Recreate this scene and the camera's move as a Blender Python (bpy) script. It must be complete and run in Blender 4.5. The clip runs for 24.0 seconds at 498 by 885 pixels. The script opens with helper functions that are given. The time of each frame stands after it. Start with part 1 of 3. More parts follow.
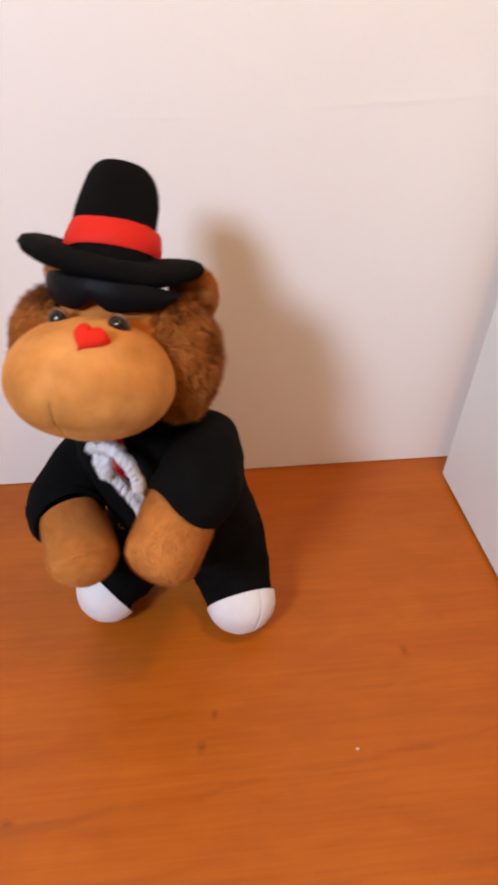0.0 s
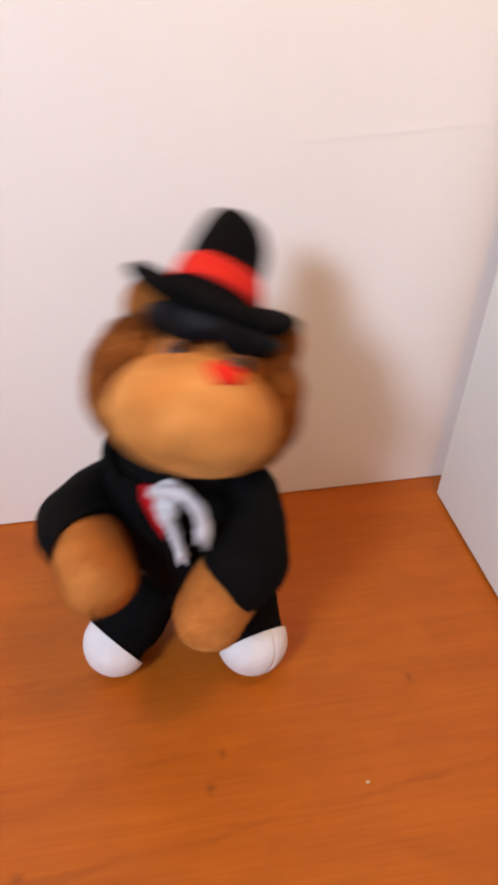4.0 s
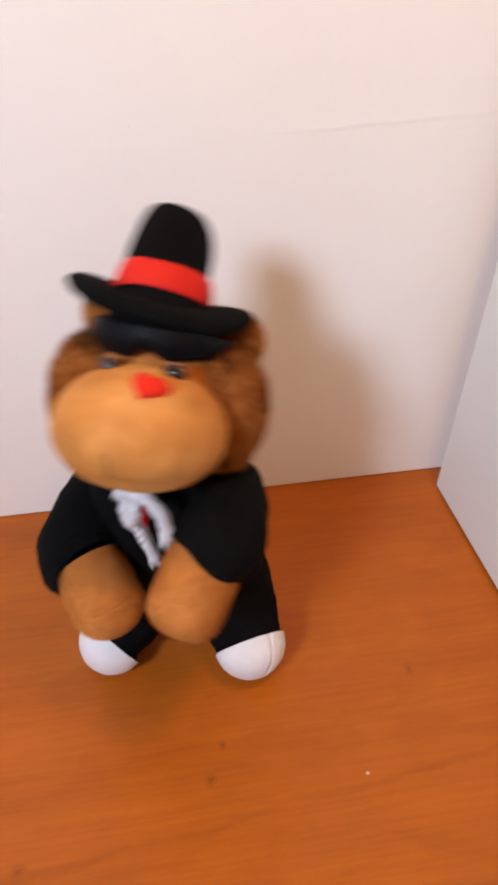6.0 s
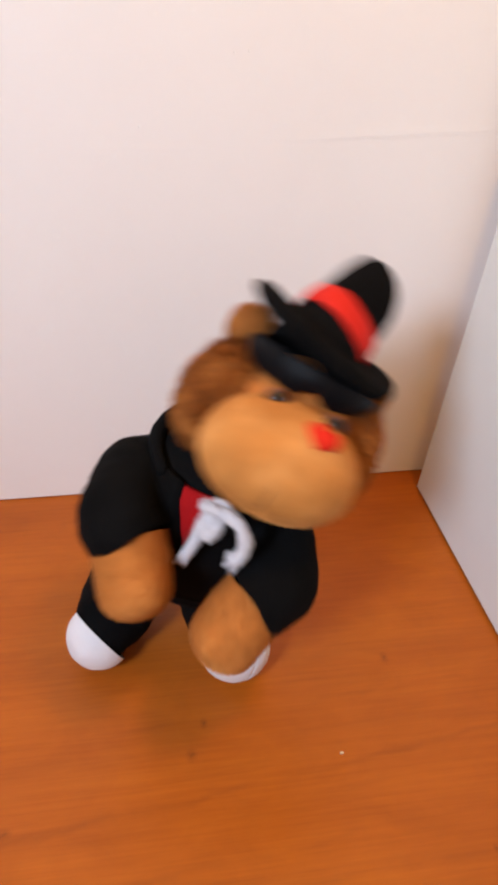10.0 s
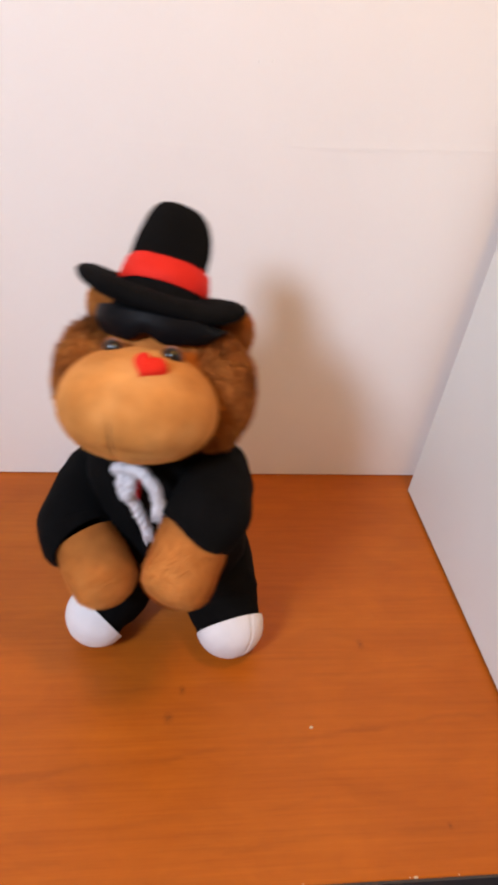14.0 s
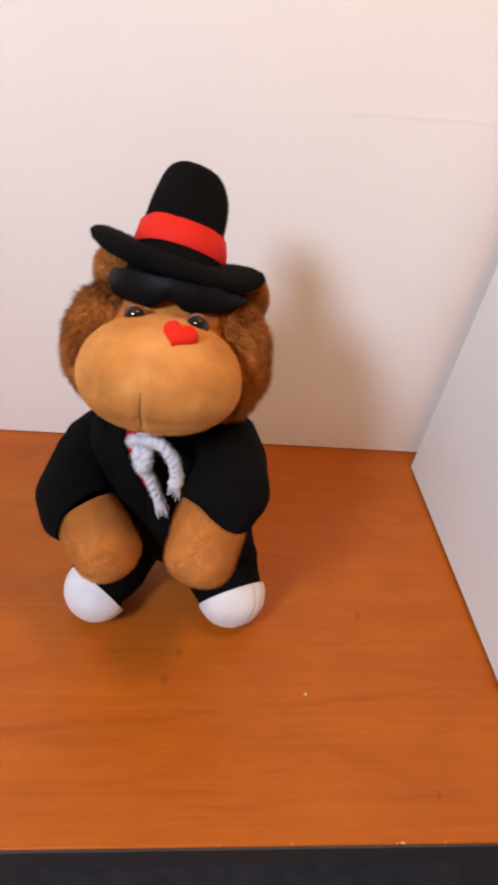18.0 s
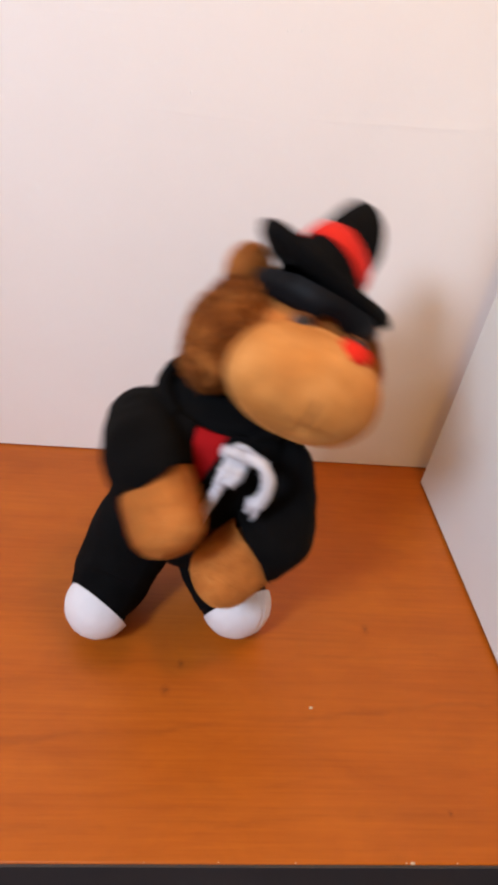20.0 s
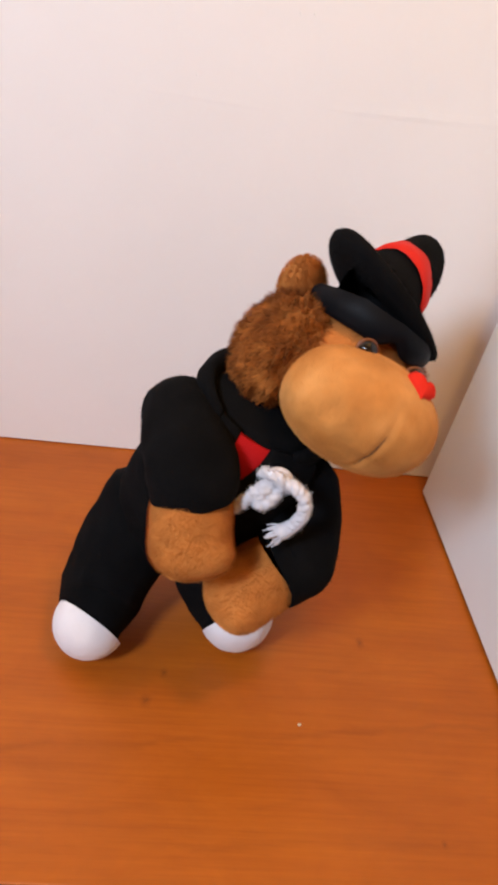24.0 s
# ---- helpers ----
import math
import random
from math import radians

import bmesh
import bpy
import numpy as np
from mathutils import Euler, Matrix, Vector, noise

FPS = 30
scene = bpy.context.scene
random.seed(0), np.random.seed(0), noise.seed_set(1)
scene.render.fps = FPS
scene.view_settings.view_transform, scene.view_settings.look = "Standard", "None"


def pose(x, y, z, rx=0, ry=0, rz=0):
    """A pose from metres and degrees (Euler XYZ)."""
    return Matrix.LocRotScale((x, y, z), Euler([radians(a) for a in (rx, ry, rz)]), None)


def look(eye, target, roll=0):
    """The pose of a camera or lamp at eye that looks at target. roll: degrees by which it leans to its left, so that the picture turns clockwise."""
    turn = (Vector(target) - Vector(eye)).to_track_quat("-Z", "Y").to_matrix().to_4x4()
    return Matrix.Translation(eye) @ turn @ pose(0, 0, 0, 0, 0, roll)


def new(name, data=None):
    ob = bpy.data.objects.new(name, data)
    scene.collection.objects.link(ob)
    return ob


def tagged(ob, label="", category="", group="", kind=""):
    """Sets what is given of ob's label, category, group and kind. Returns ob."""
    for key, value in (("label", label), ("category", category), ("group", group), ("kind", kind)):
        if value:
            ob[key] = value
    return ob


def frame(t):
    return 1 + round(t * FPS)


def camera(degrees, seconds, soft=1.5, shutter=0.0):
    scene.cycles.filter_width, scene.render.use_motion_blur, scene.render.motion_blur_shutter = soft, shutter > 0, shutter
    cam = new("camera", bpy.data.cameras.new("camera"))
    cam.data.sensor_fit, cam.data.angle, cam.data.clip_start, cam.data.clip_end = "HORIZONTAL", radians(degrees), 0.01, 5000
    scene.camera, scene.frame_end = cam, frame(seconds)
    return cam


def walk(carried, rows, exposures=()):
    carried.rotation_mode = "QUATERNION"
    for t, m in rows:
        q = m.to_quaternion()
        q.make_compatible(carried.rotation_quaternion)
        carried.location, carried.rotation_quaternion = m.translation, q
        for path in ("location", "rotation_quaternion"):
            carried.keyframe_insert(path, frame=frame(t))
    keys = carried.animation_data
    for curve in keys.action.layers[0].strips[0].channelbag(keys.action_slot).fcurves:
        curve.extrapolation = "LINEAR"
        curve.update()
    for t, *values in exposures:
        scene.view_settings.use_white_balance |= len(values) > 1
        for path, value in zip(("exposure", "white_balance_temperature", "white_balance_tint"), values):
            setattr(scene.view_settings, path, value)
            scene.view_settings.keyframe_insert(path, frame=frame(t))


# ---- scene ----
cam = camera(40.72, 24.0, soft=3.7, shutter=0.62)
PATH = [
    (0, pose(-0.2905, -0.6312, 0.5089, 53.58, 0.07, -5.74)),
    (0.5, pose(-0.2864, -0.6335, 0.5098, 53.62, 1.08, -6.02)),
    (1, pose(-0.2848, -0.6326, 0.5128, 53.60, 2.18, -6.76)),
    (1.5, pose(-0.2864, -0.6333, 0.5116, 54.01, 2.33, -6.49)),
    (3.5, pose(-0.2927, -0.6238, 0.5220, 54.61, 2.27, -7.67)),
    (4, pose(-0.2927, -0.6207, 0.5246, 54.64, 1.69, -7.93)),
    (4.5, pose(-0.2937, -0.6191, 0.5265, 54.58, 1.47, -7.83)),
    (5, pose(-0.2856, -0.6193, 0.5267, 54.33, 1.90, -7.77)),
    (5.5, pose(-0.2932, -0.6136, 0.5282, 53.62, 1.24, -8.35)),
    (6, pose(-0.2940, -0.6185, 0.5235, 53.93, 1.60, -8.07)),
    (6.5, pose(-0.2994, -0.6172, 0.5246, 53.93, 0.70, -7.68)),
    (7, pose(-0.2995, -0.6204, 0.5264, 54.31, 0.43, -6.82)),
    (7.5, pose(-0.3039, -0.6223, 0.5265, 54.11, 0.10, -7.23)),
    (8, pose(-0.3007, -0.6306, 0.5261, 54.34, 0.42, -7.42)),
    (8.5, pose(-0.3083, -0.6327, 0.5255, 53.96, 0.06, -7.62)),
    (9, pose(-0.3078, -0.6395, 0.5296, 54.51, -0.50, -7.98)),
    (9.5, pose(-0.3073, -0.6436, 0.5282, 54.56, -1.34, -7.71)),
    (10, pose(-0.3047, -0.6453, 0.5281, 54.46, -1.10, -7.89)),
    (10.5, pose(-0.3021, -0.6440, 0.5281, 54.14, -1.50, -7.66)),
    (12.5, pose(-0.3010, -0.6520, 0.5214, 55.04, -3.33, -6.80)),
    (13, pose(-0.2915, -0.6712, 0.5217, 55.14, -2.86, -6.68)),
    (13.5, pose(-0.2929, -0.6845, 0.5262, 55.46, -3.66, -5.27)),
    (14, pose(-0.2982, -0.6883, 0.5243, 55.60, -4.24, -4.81)),
    (14.5, pose(-0.3010, -0.6800, 0.5267, 54.76, -4.56, -4.53)),
    (15, pose(-0.2962, -0.6811, 0.5249, 54.54, -4.36, -4.25)),
    (15.5, pose(-0.3042, -0.6836, 0.5269, 54.05, -5.44, -4.12)),
    (16, pose(-0.3043, -0.6820, 0.5230, 53.80, -5.93, -4.21)),
    (16.5, pose(-0.3051, -0.6824, 0.5198, 53.85, -6.56, -3.66)),
    (17, pose(-0.3009, -0.6850, 0.5204, 53.79, -6.44, -3.46)),
    (17.5, pose(-0.3039, -0.6895, 0.5158, 53.55, -6.66, -3.24)),
    (18, pose(-0.3048, -0.6888, 0.5159, 53.30, -6.41, -3.40)),
    (18.5, pose(-0.3017, -0.6928, 0.5101, 53.93, -6.48, -3.08)),
    (20.5, pose(-0.2923, -0.6986, 0.4876, 56.53, -5.59, -2.26)),
    (21, pose(-0.2969, -0.6957, 0.4850, 56.63, -6.37, -2.10)),
    (21.5, pose(-0.2857, -0.6937, 0.4752, 57.97, -7.53, -1.33)),
    (22, pose(-0.2794, -0.6836, 0.4655, 59.35, -7.77, -1.83)),
    (22.5, pose(-0.2790, -0.6786, 0.4676, 58.76, -7.40, -1.99)),
    (23, pose(-0.2834, -0.6846, 0.4672, 57.76, -7.16, -1.61)),
    (23.5, pose(-0.2838, -0.6823, 0.4685, 57.31, -7.27, -1.54)),
    (24, pose(-0.2850, -0.6780, 0.4690, 56.74, -7.37, -1.17)),
]
walk(cam, PATH)

# ---------------------------------------------------------------- light
world = bpy.data.worlds.new("room_air")
scene.world = world
world.use_nodes = True
world.node_tree.nodes["Background"].inputs["Color"].default_value = (0.8, 0.85, 1.0, 1)
world.node_tree.nodes["Background"].inputs["Strength"].default_value = 0.01


def lamp(name, kind, eye, target, power, colour, **shape):
    data = bpy.data.lights.new(name, kind)
    data.energy, data.color = power, colour
    if kind == "AREA":
        data.shape, data.size, data.size_y = "RECTANGLE", shape["wide"], shape["tall"]
    else:
        data.shadow_soft_size = shape["radius"]
    ob = new(name, data)
    ob.matrix_world = look(eye, target)
    return ob


# daylight in the window to the left, behind the camera; a warm hanging lamp to the right
lamp("window_daylight", "AREA", (-1.04, -1.29, 1.13), (-0.3, -0.2, 0.2), 24.3, (0.645, 0.775, 0.985), wide=0.28, tall=0.28)
lamp("ceiling_lamp", "POINT", (0.03, -0.58, 1.25), (0, 0, 0), 17.5, (1.0, 0.52, 0.115), radius=0.075)
scene.view_settings.exposure = 0.0

# ---------------------------------------------------------------- helpers
def mesh_part(name, vf, material, parent=None, label="", smooth=True):
    """One mesh object from (verts, faces), under a thing or a part."""
    verts, faces = vf
    me = bpy.data.meshes.new(name)
    me.from_pydata([tuple(v) for v in verts], [], [tuple(f) for f in faces])
    me.validate()
    if smooth:
        me.polygons.foreach_set("use_smooth", [True] * len(me.polygons))
    me.materials.append(material)
    ob = new(name, me)
    if parent is not None:
        ob.parent = parent
    if label:
        tagged(ob, label)
    return ob


def part(name, bm, material, parent=None, label="", smooth=False):
    me = bpy.data.meshes.new(name)
    bm.to_mesh(me)
    bm.free()
    if smooth:
        me.polygons.foreach_set("use_smooth", [True] * len(me.polygons))
    me.materials.append(material)
    ob = new(name, me)
    if parent is not None:
        ob.parent = parent
    if label:
        tagged(ob, label)
    return ob


def box_bm(x0, x1, y0, y1, z0, z1, bevel=0.0, segments=2):
    bm = bmesh.new()
    bmesh.ops.create_cube(bm, size=1.0)
    for v in bm.verts:
        v.co = Vector(((x0 + x1) / 2 + v.co.x * (x1 - x0), (y0 + y1) / 2 + v.co.y * (y1 - y0),
                       (z0 + z1) / 2 + v.co.z * (z1 - z0)))
    if bevel:
        bmesh.ops.bevel(bm, geom=bm.edges[:], offset=bevel, segments=segments, affect="EDGES", profile=0.5)
    return bm


def ball(centre, radii, nu=40, nv=26, shape=None, turn=None):
    """A closed round form; shape(unit direction) returns a factor and an offset."""
    c = Vector(centre)

    def at(th, ph):
        d = Vector((math.sin(th) * math.cos(ph), math.sin(th) * math.sin(ph), math.cos(th)))
        p = Vector((d.x * radii[0], d.y * radii[1], d.z * radii[2]))
        if shape:
            k, o = shape(d)
            p = p * k + Vector(o)
        return c + (turn @ p if turn is not None else p)
    verts, faces = [at(0, 0)], []
    for j in range(1, nv):
        verts += [at(math.pi * j / nv, 2 * math.pi * i / nu) for i in range(nu)]
    verts.append(at(math.pi, 0))
    last = len(verts) - 1
    for i in range(nu):
        k = (i + 1) % nu
        faces.append((0, 1 + i, 1 + k))
        for j in range(nv - 2):
            a, b = 1 + j * nu + i, 1 + j * nu + k
            faces.append((a, a + nu, b + nu, b))
        faces.append((last, last - nu + k, last - nu + i))
    return verts, faces


def spline(points, n):
    """n + 1 points on a smooth curve through the given ones."""
    p = [Vector(q) for q in points]
    p = [2 * p[0] - p[1]] + p + [2 * p[-1] - p[-2]]
    out = []
    m = len(p) - 3
    for k in range(n + 1):
        u = k / n * m
        i = min(int(u), m - 1)
        t = u - i
        a, b, c, d = p[i:i + 4]
        out.append(0.5 * ((2 * b) + (c - a) * t + (2 * a - 5 * b + 4 * c - d) * t * t + (3 * b - a - 3 * c + d) * t ** 3))
    return out


def tube(points, radii, n=24, sides=20, wide=1.0, start=True, end=True, up=(0, 0, 1), wobble=0.0, seed=0.0):
    """A loft along a curve; radii are given along it; round caps where asked."""
    path = spline(points, n)
    rad = np.interp(np.linspace(0, 1, n + 1), np.linspace(0, 1, len(radii)), radii)
    rings = []
    last = None
    for k, c in enumerate(path):
        d = (path[min(k + 1, n)] - path[max(k - 1, 0)]).normalized()
        if last is None:
            s = d.cross(Vector(up))
            s = s.normalized() if s.length > 1e-4 else d.orthogonal().normalized()
        else:
            s = (last - d * last.dot(d)).normalized()
        last = s
        rings.append((c, s, s.cross(d).normalized(), d, rad[k]))
    full = []
    if start:
        c, s, u, d, r = rings[0]
        for a in (80, 60, 40, 20):
            full.append((c - d * r * 0.8 * math.sin(radians(a)), s, u, d, r * math.cos(radians(a))))
    full += rings
    if end:
        c, s, u, d, r = rings[-1]
        for a in (20, 40, 60, 80):
            full.append((c + d * r * 0.8 * math.sin(radians(a)), s, u, d, r * math.cos(radians(a))))
    verts, faces = [], []
    for c, s, u, d, r in full:
        for i in range(sides):
            a = 2 * math.pi * i / sides
            w = 1 + (wobble * noise.noise((c + (s * math.cos(a) + u * math.sin(a)) * r) * 28 + Vector((seed, 0, 0))) if wobble else 0)
            verts.append(c + (s * math.cos(a) * wide + u * math.sin(a)) * r * w)
    for j in range(len(full) - 1):
        for i in range(sides):
            a, b = j * sides + i, j * sides + (i + 1) % sides
            faces.append((a, b, b + sides, a + sides))
    if start:
        faces.append(tuple(reversed(range(sides))))
    if end:
        o = (len(full) - 1) * sides
        faces.append(tuple(range(o, o + sides)))
    return verts, faces


def join(*parts):
    verts, faces = [], []
    for v, f in parts:
        o = len(verts)
        verts += list(v)
        faces += [tuple(i + o for i in q) for q in f]
    return verts, faces


def moved(vf, origin):
    o = Vector(origin)
    return [Vector(v) - o for v in vf[0]], vf[1]


def furred(vf, count, length, lay, curl=0.25, width=0.00045, seed=1, keep=None, lift=0.35):
    """The form with a pile of fine tapered hairs, combed along lay and lifted off the surface."""
    rng = random.Random(seed)
    verts = [Vector(v) for v in vf[0]]
    tris = []
    for f in vf[1]:
        for k in range(1, len(f) - 1):
            tris.append((f[0], f[k], f[k + 1]))
    area = np.array([((verts[b] - verts[a]).cross(verts[c] - verts[a])).length for a, b, c in tris])
    picks = np.searchsorted(np.cumsum(area) / area.sum(), np.sort(np.array([rng.random() for _ in range(count)])))
    centre = sum(verts, Vector()) / len(verts)
    hv, hf = [], []
    lay = Vector(lay)
    for t in picks:
        a, b, c = (verts[i] for i in tris[min(int(t), len(tris) - 1)])
        u, w = rng.random(), rng.random()
        if u + w > 1:
            u, w = 1 - u, 1 - w
        p = a + (b - a) * u + (c - a) * w
        if keep and not keep(p):
            continue
        nrm = (b - a).cross(c - a)
        if nrm.length < 1e-12:
            continue
        nrm.normalize()
        if nrm.dot(p - centre) < 0:
            nrm = -nrm
        jig = Vector((rng.uniform(-1, 1), rng.uniform(-1, 1), rng.uniform(-1, 1))) * curl
        tip = (lay - nrm * lay.dot(nrm)) + nrm * lift + jig
        tip.normalize()
        ln = length * rng.uniform(0.55, 1.15)
        side = tip.cross(nrm + jig * 0.5)
        if side.length < 1e-5:
            continue
        side = side.normalized() * width
        mid = p + nrm * ln * 0.28 + tip * ln * 0.45
        o = len(hv)
        hv += [p - side, p + side, mid + side * 0.8, mid - side * 0.8, p + tip * ln + jig * ln * 0.3]
        hf += [(o, o + 1, o + 2, o + 3), (o + 3, o + 2, o + 4)]
    return join((verts, vf[1]), (hv, hf))


# ---------------------------------------------------------------- materials
def material(name):
    m = bpy.data.materials.new(name)
    m.use_nodes = True
    nt = m.node_tree
    return m, nt, nt.nodes["Principled BSDF"]


def node(nt, kind, **values):
    n = nt.nodes.new(kind)
    for key, value in values.items():
        n.inputs[key.replace("_", " ")].default_value = value
    return n


def ramp(nt, source, stops):
    r = nt.nodes.new("ShaderNodeValToRGB")
    el = r.color_ramp.elements
    while len(el) < len(stops):
        el.new(0.5)
    for e, (p, c) in zip(el, stops):
        e.position, e.color = p, (*c, 1)
    nt.links.new(source, r.inputs["Fac"])
    return r.outputs["Color"]


def mixed(nt, fac, a, b, blend="MIX"):
    m = nt.nodes.new("ShaderNodeMix")
    m.data_type, m.blend_type = "RGBA", blend
    for socket, value in ((m.inputs[0], fac), (m.inputs[6], a), (m.inputs[7], b)):
        if isinstance(value, bpy.types.NodeSocket):
            nt.links.new(value, socket)
        elif isinstance(value, tuple):
            socket.default_value = (*value, 1) if len(value) == 3 else value
        else:
            socket.default_value = value
    return m.outputs[2]


def bumped(nt, bsdf, height, strength, distance):
    b = node(nt, "ShaderNodeBump", Strength=strength, Distance=distance)
    nt.links.new(height, b.inputs["Height"])
    nt.links.new(b.outputs["Normal"], bsdf.inputs["Normal"])


def coords(nt, scale=(1, 1, 1), place=(0, 0, 0), turn=(0, 0, 0)):
    c = nt.nodes.new("ShaderNodeTexCoord")
    m = nt.nodes.new("ShaderNodeMapping")
    m.inputs["Scale"].default_value, m.inputs["Location"].default_value = scale, place
    m.inputs["Rotation"].default_value = turn
    nt.links.new(c.outputs["Object"], m.inputs["Vector"])
    return m.outputs["Vector"]


def noise_tex(nt, vector, scale, detail=4.0, rough=0.55, distortion=0.0):
    n = node(nt, "ShaderNodeTexNoise", Scale=scale, Detail=detail, Roughness=rough, Distortion=distortion)
    nt.links.new(vector, n.inputs["Vector"])
    return n.outputs["Fac"]


def plush(name, dark, mid, light, patch=22.0, sheen=0.1, vary=0.12):
    """Short woven pile: each hair differs a little, and the nap makes soft patches."""
    m, nt, b = material(name)
    g = nt.nodes.new("ShaderNodeNewGeometry")
    v = coords(nt)
    tone = ramp(nt, noise_tex(nt, v, patch, 3.0), [(0.25, dark), (0.5, mid), (0.75, light)])
    nap = noise_tex(nt, coords(nt, (1.0, 1.0, 0.8)), 60.0, 4.0, 0.55, 0.0)
    tone = mixed(nt, 1.0, tone, ramp(nt, nap, [(0.3, (0.86,) * 3), (0.7, (1.11,) * 3)]), "MULTIPLY")
    hair = ramp(nt, g.outputs["Random Per Island"], [(0.0, (1 - vary,) * 3), (1.0, (1 + vary,) * 3)])
    nt.links.new(mixed(nt, 1.0, tone, hair, "MULTIPLY"), b.inputs["Base Color"])
    b.inputs["Roughness"].default_value = 0.85
    b.inputs["Sheen Weight"].default_value = sheen
    b.inputs["Sheen Roughness"].default_value = 0.4
    b.inputs["Sheen Tint"].default_value = (*light, 1)
    b.inputs["Specular IOR Level"].default_value = 0.2
    h = nt.nodes.new("ShaderNodeMath")
    h.operation = "ADD"
    nt.links.new(nap, h.inputs[0])
    nt.links.new(noise_tex(nt, v, 520.0, 2.0), h.inputs[1])
    bumped(nt, b, h.outputs[0], 0.2, 0.0008)
    return m


def cloth(name, base, worn, weave=900.0, rough=0.9, sheen=0.2, bump=0.35, spec=0.25):
    m, nt, b = material(name)
    v = coords(nt)
    tone = mixed(nt, ramp(nt, noise_tex(nt, v, 30.0, 5.0), [(0.35, (0, 0, 0)), (0.75, (1, 1, 1))]), base, worn)
    lint = ramp(nt, noise_tex(nt, v, 700.0, 1.0), [(0.70, (0, 0, 0)), (0.78, (0.5, 0.5, 0.5))])
    nt.links.new(mixed(nt, lint, tone, worn), b.inputs["Base Color"])
    b.inputs["Roughness"].default_value = rough
    b.inputs["Sheen Weight"].default_value = sheen
    b.inputs["Specular IOR Level"].default_value = spec
    h = nt.nodes.new("ShaderNodeMath")
    h.operation = "ADD"
    nt.links.new(noise_tex(nt, v, weave, 1.0), h.inputs[0])
    nt.links.new(noise_tex(nt, v, 60.0, 3.0), h.inputs[1])
    bumped(nt, b, h.outputs[0], bump, 0.0012)
    return m


def wood_material():
    m, nt, b = material("cherry_laminate")
    v = coords(nt, (1.0, 9.0, 1.0))
    broad = noise_tex(nt, v, 2.6, 5.0, 0.6, 0.6)
    fine = noise_tex(nt, coords(nt, (3.0, 90.0, 3.0), (0.3, 0, 0)), 3.0, 6.0, 0.65, 0.2)
    pores = noise_tex(nt, coords(nt, (12.0, 420.0, 12.0)), 3.0, 2.0, 0.5)
    base = ramp(nt, broad, [(0.28, (0.35, 0.078, 0.004)), (0.5, (0.40, 0.095, 0.005)), (0.74, (0.46, 0.121, 0.007))])
    base = mixed(nt, 0.45, base, ramp(nt, fine, [(0.3, (0.33, 0.074, 0.004)), (0.7, (0.47, 0.122, 0.007))]))
    cloud = noise_tex(nt, coords(nt, (1.0, 2.2, 1.0), (0.7, 0.2, 0)), 14.0, 5.0, 0.6, 0.8)
    base = mixed(nt, 1.0, base, ramp(nt, cloud, [(0.3, (0.92, 0.90, 0.89)), (0.7, (1.07, 1.09, 1.10))]), "MULTIPLY")
    streak = ramp(nt, fine, [(0.30, (1, 1, 1)), (0.40, (0, 0, 0))])
    base = mixed(nt, mixed(nt, 1.0, streak, (0.12, 0.12, 0.12), "MULTIPLY"), base, (0.24, 0.05, 0.006))
    base = mixed(nt, ramp(nt, pores, [(0.62, (0, 0, 0)), (0.8, (0.25, 0.25, 0.25))]), base, (0.18, 0.05, 0.012))
    # long dark figure lines of the print
    w = nt.nodes.new("ShaderNodeTexWave")
    w.bands_direction = "Y"
    for key, value in (("Scale", 0.75), ("Distortion", 7.0), ("Detail", 3.0), ("Detail Scale", 0.8), ("Detail Roughness", 0.6)):
        w.inputs[key].default_value = value
    nt.links.new(coords(nt, (0.8, 4.2, 1.0), (0.4, 0.13, 0)), w.inputs["Vector"])
    line = ramp(nt, w.outputs["Fac"], [(0.0, (0.09, 0.09, 0.09)), (0.05, (0, 0, 0))])
    base = mixed(nt, line, base, (0.22, 0.052, 0.009))
    # single dark lines that wander along the grain
    for y0, slope, strength in ((-0.3485, 0.105, 0.36), (-0.297, 0.06, 0.20), (-0.405, 0.09, 0.20), (-0.215, 0.03, 0.22), (-0.44, 0.05, 0.25)):
        drift = noise_tex(nt, coords(nt, (1, 1, 1), (y0, 0, 0)), 16.0, 4.0, 0.6)
        sep = nt.nodes.new("ShaderNodeSeparateXYZ")
        nt.links.new(coords(nt), sep.inputs[0])
        terms = [(sep.outputs["X"], -slope, -y0 - 0.010), (drift, 0.020, None)]
        run = sep.outputs["Y"]
        for source, gain, shift in terms:
            a = nt.nodes.new("ShaderNodeMath")
            a.operation = "MULTIPLY_ADD"
            nt.links.new(source, a.inputs[0])
            a.inputs[1].default_value = gain
            nt.links.new(run, a.inputs[2])
            run = a.outputs[0]
            if shift is not None:
                c = nt.nodes.new("ShaderNodeMath")
                c.operation = "ADD"
                nt.links.new(run, c.inputs[0])
                c.inputs[1].default_value = shift
                run = c.outputs[0]
        far = nt.nodes.new("ShaderNodeMath")
        far.operation = "ABSOLUTE"
        nt.links.new(run, far.inputs[0])
        dark = ramp(nt, far.outputs[0], [(0.0, (strength * 0.8,) * 3), (0.0012, (strength * 0.3,) * 3), (0.004, (0, 0, 0))])
        gaps = ramp(nt, noise_tex(nt, coords(nt, (1, 2, 1), (0, y0, 0)), 11.0, 3.0), [(0.38, (0, 0, 0)), (0.62, (1, 1, 1))])
        base = mixed(nt, mixed(nt, 1.0, dark, gaps, "MULTIPLY"), base, (0.17, 0.036, 0.006))
